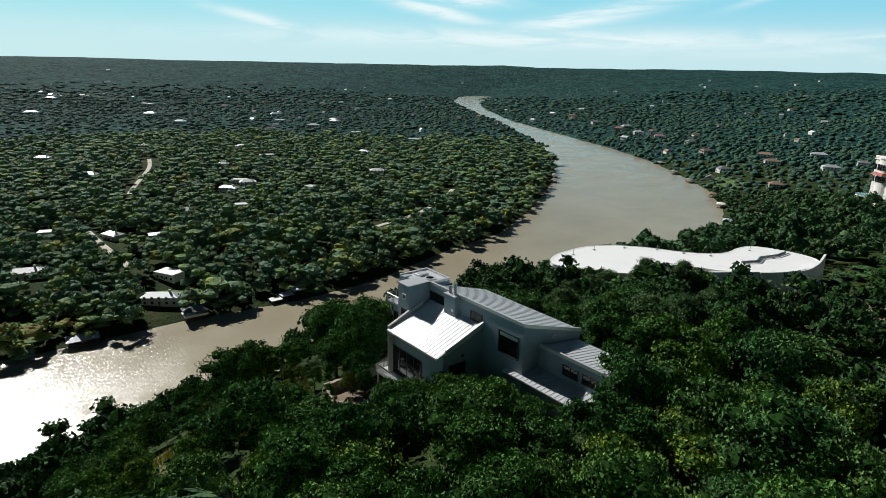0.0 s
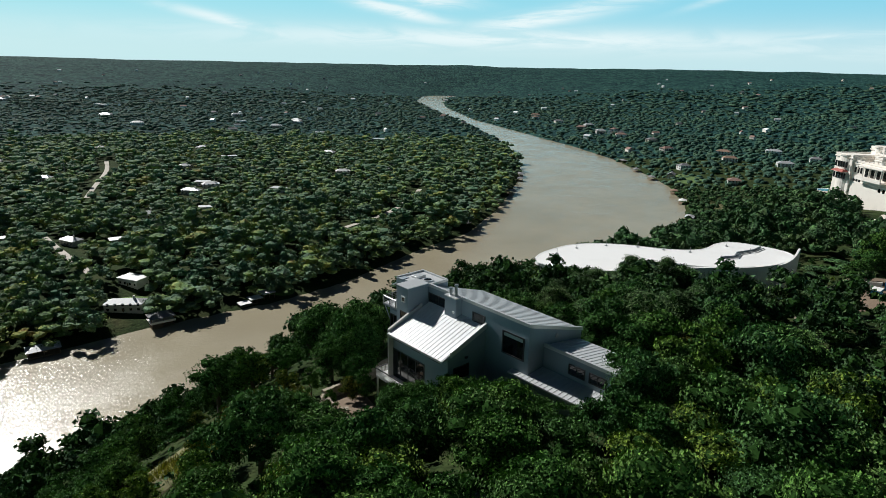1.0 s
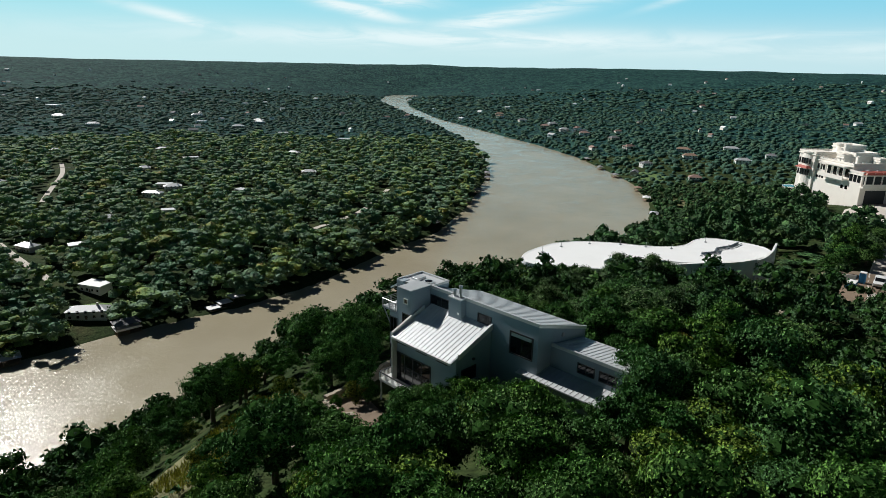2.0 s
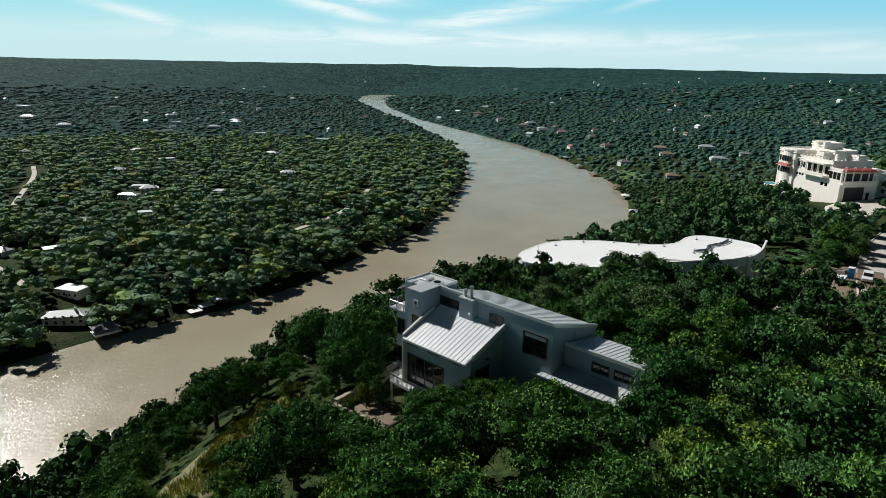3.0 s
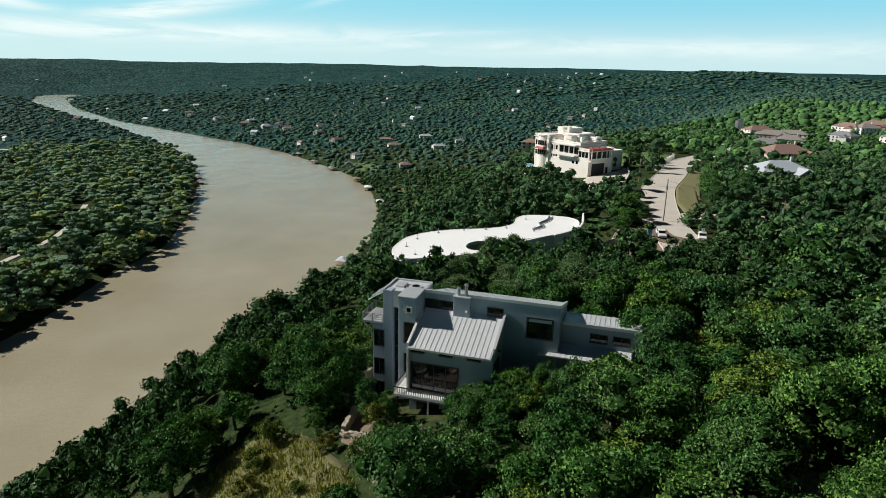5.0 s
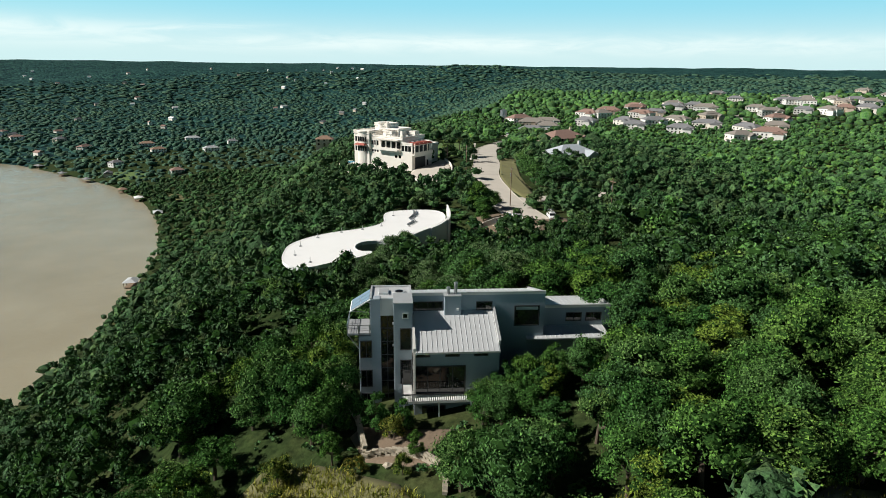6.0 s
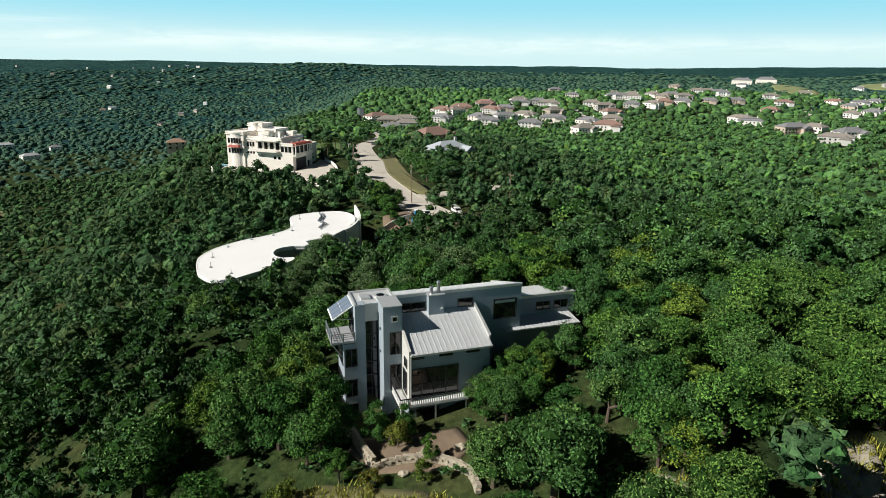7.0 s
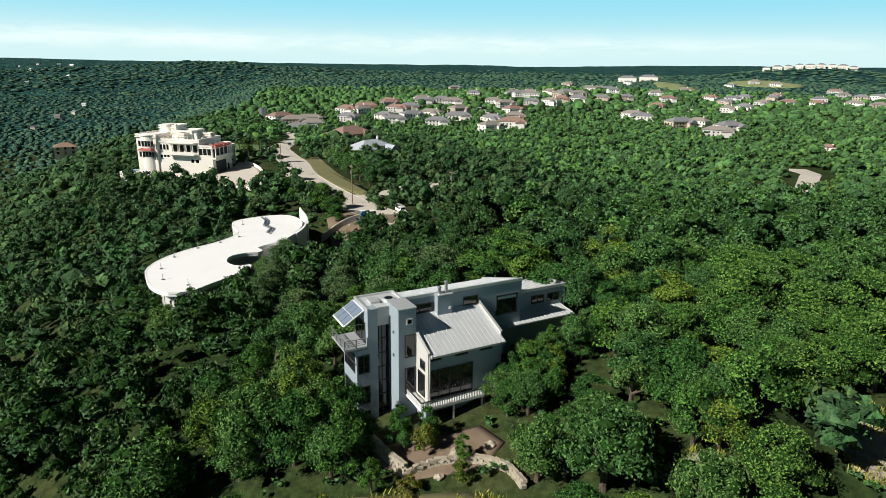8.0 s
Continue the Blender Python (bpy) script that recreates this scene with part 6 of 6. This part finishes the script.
def vehicle(name, x, y, turn, paint, label, pickup=False, rack=False):
    ob = empty(name, pose(x, y, float(height(x, y)) + 0.2, 0, 0, turn), label, "truck" if pickup else "car", "parked vehicles")
    if pickup:
        part("body", side_solid([(-2.8, 0.45), (2.8, 0.45), (2.85, 1.0), (1.6, 1.15), (-2.8, 1.15)], 0.95), paint, ob)
        part("cabin", side_solid([(-0.6, 1.12), (1.6, 1.12), (0.95, 1.85), (-0.55, 1.88)], 0.86), paint, ob)
        part("windscreen", box(-0.02, 0.02, -0.75, 0.75, -0.36, 0.34), GLASS, ob, "", pose(1.31, 0, 1.5, 0, -42, 0))
        for s in (-1, 1):
            part("side_window", box(-0.45, 0.95, s * 0.9 - 0.03, s * 0.9 + 0.03, 1.3, 1.72), GLASS, ob)
        part("bed", box(-2.6, -0.75, -0.78, 0.78, 1.16, 1.2), FRAME, ob)
    else:
        part("body", side_solid([(-2.25, 0.35), (2.25, 0.35), (2.3, 0.75), (1.3, 0.95), (-2.2, 1.0)], 0.9), paint, ob)
        part("cabin", side_solid([(-1.7, 0.95), (1.2, 0.92), (0.5, 1.5), (-1.2, 1.52)], 0.8), GLASS, ob)
        part("roof", box(-1.15, 0.45, -0.72, 0.72, 1.5, 1.56, 0.02), paint, ob)
    wheels(ob, (-1.75, 1.75) if pickup else (-1.4, 1.4), 0.82, 0.38 if pickup else 0.33)
    for s in (-1, 1):
        part("headlight", box(2.78 if pickup else 2.22, 2.9 if pickup else 2.32, s * 0.65 - 0.16, s * 0.65 + 0.16, 0.78 if pickup else 0.62, 0.95 if pickup else 0.75), CAP, ob)
    if rack:
        rk = part("ladder_rack", box(-2.6, -2.5, -0.85, 0.85, 1.95, 2.03), STEEL, ob)
        for xx in (-2.55, -0.6):
            for s in (-1, 1):
                part("upright", box(xx - 0.04, xx + 0.04, s * 0.85 - 0.04, s * 0.85 + 0.04, 1.15, 2.0), STEEL, rk)
        for s in (-0.4, 0.1):
            ld = part("ladder", box(-2.9, 0.9, s - 0.03, s + 0.03, 2.05, 2.12), CAP, ob)
            part("ladder_rail", box(-2.9, 0.9, s + 0.3, s + 0.36, 2.05, 2.12), CAP, ld)
    return ob


CAR_WHITE = plain("white_car_paint", (0.75, 0.75, 0.74), 0.3, vary=0.04)
CAR_GREY = plain("grey_car_paint", (0.12, 0.13, 0.14), 0.3, vary=0.04)
vehicle("pickup_truck", 97.5, 99.5, 215, CAR_WHITE, "white pickup truck with a ladder rack parked on the street", True, True)
vehicle("pickup_truck", 90.0, 106.0, 225, CAR_WHITE, "white utility pickup parked beside the building site", True)
vehicle("car", 262, 208, 25, CAR_GREY, "dark grey saloon car parked on the ridge street")
vehicle("car", 330, 240, 30, CAR_WHITE, "white car parked on the ridge street")
toilet = empty("portable_toilet", pose(87.5, 107.5, float(height(87.5, 107.5)) + 0.2, 0, 0, 40), "bright blue portable toilet on the building site", "toilet")
part("cabin", box(-0.55, 0.55, -0.55, 0.55, 0.1, 2.1, 0.04), BLUE_PLASTIC, toilet)
part("roof", box(-0.6, 0.6, -0.6, 0.6, 2.1, 2.3, 0.06), WHITE_PAINT, toilet, "pale domed roof")
part("door", box(-0.42, 0.42, -0.58, -0.55, 0.2, 1.95), BLUE_PLASTIC, toilet)
part("base", box(-0.62, 0.62, -0.62, 0.62, 0, 0.1), FRAME, toilet)
skip = empty("site_bin", pose(84.5, 106.5, float(height(84.5, 106.5)) + 0.2, 0, 0, 40), "blue-green site container heaped beside the street", "container")
part("body", box(-1.3, 1.3, -0.8, 0.8, 0.1, 1.2, 0.05), BLUE_PLASTIC, skip)
part("lid", box(-1.35, 1.35, -0.85, 0.85, 1.2, 1.32, 0.05), WHITE_PAINT, skip)
for x, y in ((85, 92), (86.2, 91.2)):
    cone = empty("traffic_cone", pose(x, y, float(height(x, y)) + 0.25), "orange traffic cone on the building site", "cone", "traffic cones")
    part("body", tube((0, 0, 0.04), (0, 0, 0.8), 0.2, 0.04, 10), ORANGE, cone)
    part("base", box(-0.26, 0.26, -0.26, 0.26, 0, 0.05), ORANGE, cone)


# ---- poles, wires, gate pillars, palms ----
def pole(x, y, h, turn):
    z = float(height(x, y))
    ob = empty("utility_pole", pose(x, y, z, 0, 0, turn), "weathered wooden utility pole with a crossarm", "pole", "utility poles")
    part("pole", tube((0, 0, -1), (0, 0, h), 0.17, 0.11, 8), WOOD, ob)
    part("crossarm", box(-1.2, 1.2, -0.08, 0.08, h - 0.9, h - 0.72), WOOD, ob)
    for s in (-1.1, -0.4, 0.4, 1.1):
        part("insulator", tube((s, 0, h - 0.72), (s, 0, h - 0.5), 0.06, 0.05, 6), STEEL, ob)
    part("transformer", tube((0.35, 0, h - 3.0), (0.35, 0, h - 2.0), 0.25, 0.25, 10), STEEL, ob)
    return Vector((x, y, z + h - 0.5))


def wire(a, b, sag, r=0.025):
    cu = bpy.data.curves.new("power_line", "CURVE")
    cu.dimensions, cu.bevel_depth, cu.bevel_resolution = "3D", r, 1
    sp = cu.splines.new("POLY")
    sp.points.add(16)
    for i in range(17):
        t = i / 16
        p = a.lerp(b, t)
        sp.points[i].co = (p.x, p.y, p.z - sag * 4 * t * (1 - t), 1)
    ob = new("power_line", cu)
    cu.materials.append(FRAME)
    return tagged(ob, "thin dark overhead power line between poles", "wire", "power lines")


P1 = pole(105, 116.5, 12, 40)
P2 = pole(112, 88, 11, 60)
P3 = pole(146, 158, 12, 35)
wire(P1, P2, 0.8)
wire(P1, P3, 1.0)
far_wire = lambda a, b: wire(Vector(a), Vector(b), 9, 0.14)
far_wire((560, 210, 118), (760, -320, 114))
far_wire((560, 205, 114), (760, -326, 110))
far_wire((-560, 720, 42), (120, 760, 40))
mast = empty("steel_mast", pose(-405, 745, float(height(-405, 745))), "thin grey lattice mast among the riverside trees", "mast")
for s in range(4):
    part("leg", tube((0.8 * math.cos(s * 1.571), 0.8 * math.sin(s * 1.571), 0), (0.2 * math.cos(s * 1.571), 0.2 * math.sin(s * 1.571), 34), 0.12, 0.08, 4), STEEL, mast)
for k in range(9):
    x, y = 186 + 7.6 * k, 180.5 + 4.4 * k
    pil = empty("gate_pillar", pose(x, y, float(height(x, y))), "pale stone gate pillar along the lawn", "pillar", "gate pillars")
    part("shaft", box(-0.5, 0.5, -0.5, 0.5, -0.5, 2.0, 0.04), CREAM, pil)
    part("cap", box(-0.65, 0.65, -0.65, 0.65, 2.0, 2.25, 0.05), CREAM, pil)
for x, y in ((119, 113.5), (124, 106), (129, 108)):
    pil = empty("gate_pillar", pose(x, y, float(height(x, y))), "short tan stone pillar beside the side street", "pillar", "gate pillars")
    part("shaft", box(-0.45, 0.45, -0.45, 0.45, -0.5, 1.7, 0.04), LIMESTONE, pil)
    part("cap", box(-0.6, 0.6, -0.6, 0.6, 1.7, 1.9, 0.05), CREAM, pil)
LEAF_PALM = leafy("palm_foliage", [(0.0, (0.06, 0.10, 0.03)), (0.5, (0.08, 0.12, 0.035)), (1.0, (0.10, 0.14, 0.04))], True, 0.2)
frond_v, frond_f = [], []
for k in range(22):
    a, droop = k * 2.399, 0.15 + 0.9 * (k / 22)
    base_k = len(frond_v)
    for j in range(5):
        t = j / 4
        r, zz = 2.3 * t, 0.9 * t * (1 - droop) - 1.5 * droop * t * t
        wv_ = 0.34 * math.sin(0.35 + 2.6 * t)
        for s in (-1, 1):
            frond_v.append((r * math.cos(a) - s * wv_ * math.sin(a), r * math.sin(a) + s * wv_ * math.cos(a), zz - 0.12 * abs(wv_)))
    for j in range(4):
        q = base_k + 2 * j
        frond_f.append((q, q + 1, q + 3, q + 2))
PALM_CROWN = raw("fronds", frond_v, frond_f, LEAF_PALM)
for x, y, h in ((176, 187, 8), (183, 193, 7), (190, 199, 8), (197, 188, 6.5), (205, 197, 6), (186, 206, 9), (214, 205, 6), (192, 225, 9), (180, 232, 8)):
    pm = empty("palm_tree", pose(x, y, float(height(x, y)), 0, 0, x * 7), "slim fan palm on the villa lawn", "tree", "palms")
    part("trunk", tube((0, 0, -0.5), (0.15, 0.1, h), 0.26, 0.18, 8), BARK, pm)
    piece("fronds", PALM_CROWN, pm, turned(0.15, 0.1, h))
tank = empty("water_tower", pose(660, 425, float(height(660, 425))), "grey cylindrical water tank at the edge of the suburb", "tank")
part("tank", tube((0, 0, 0), (0, 0, 14), 4.5, 4.5, 20), STEEL, tank)
part("lid", tube((0, 0, 14), (0, 0, 15), 4.6, 1.0, 20), STEEL, tank)
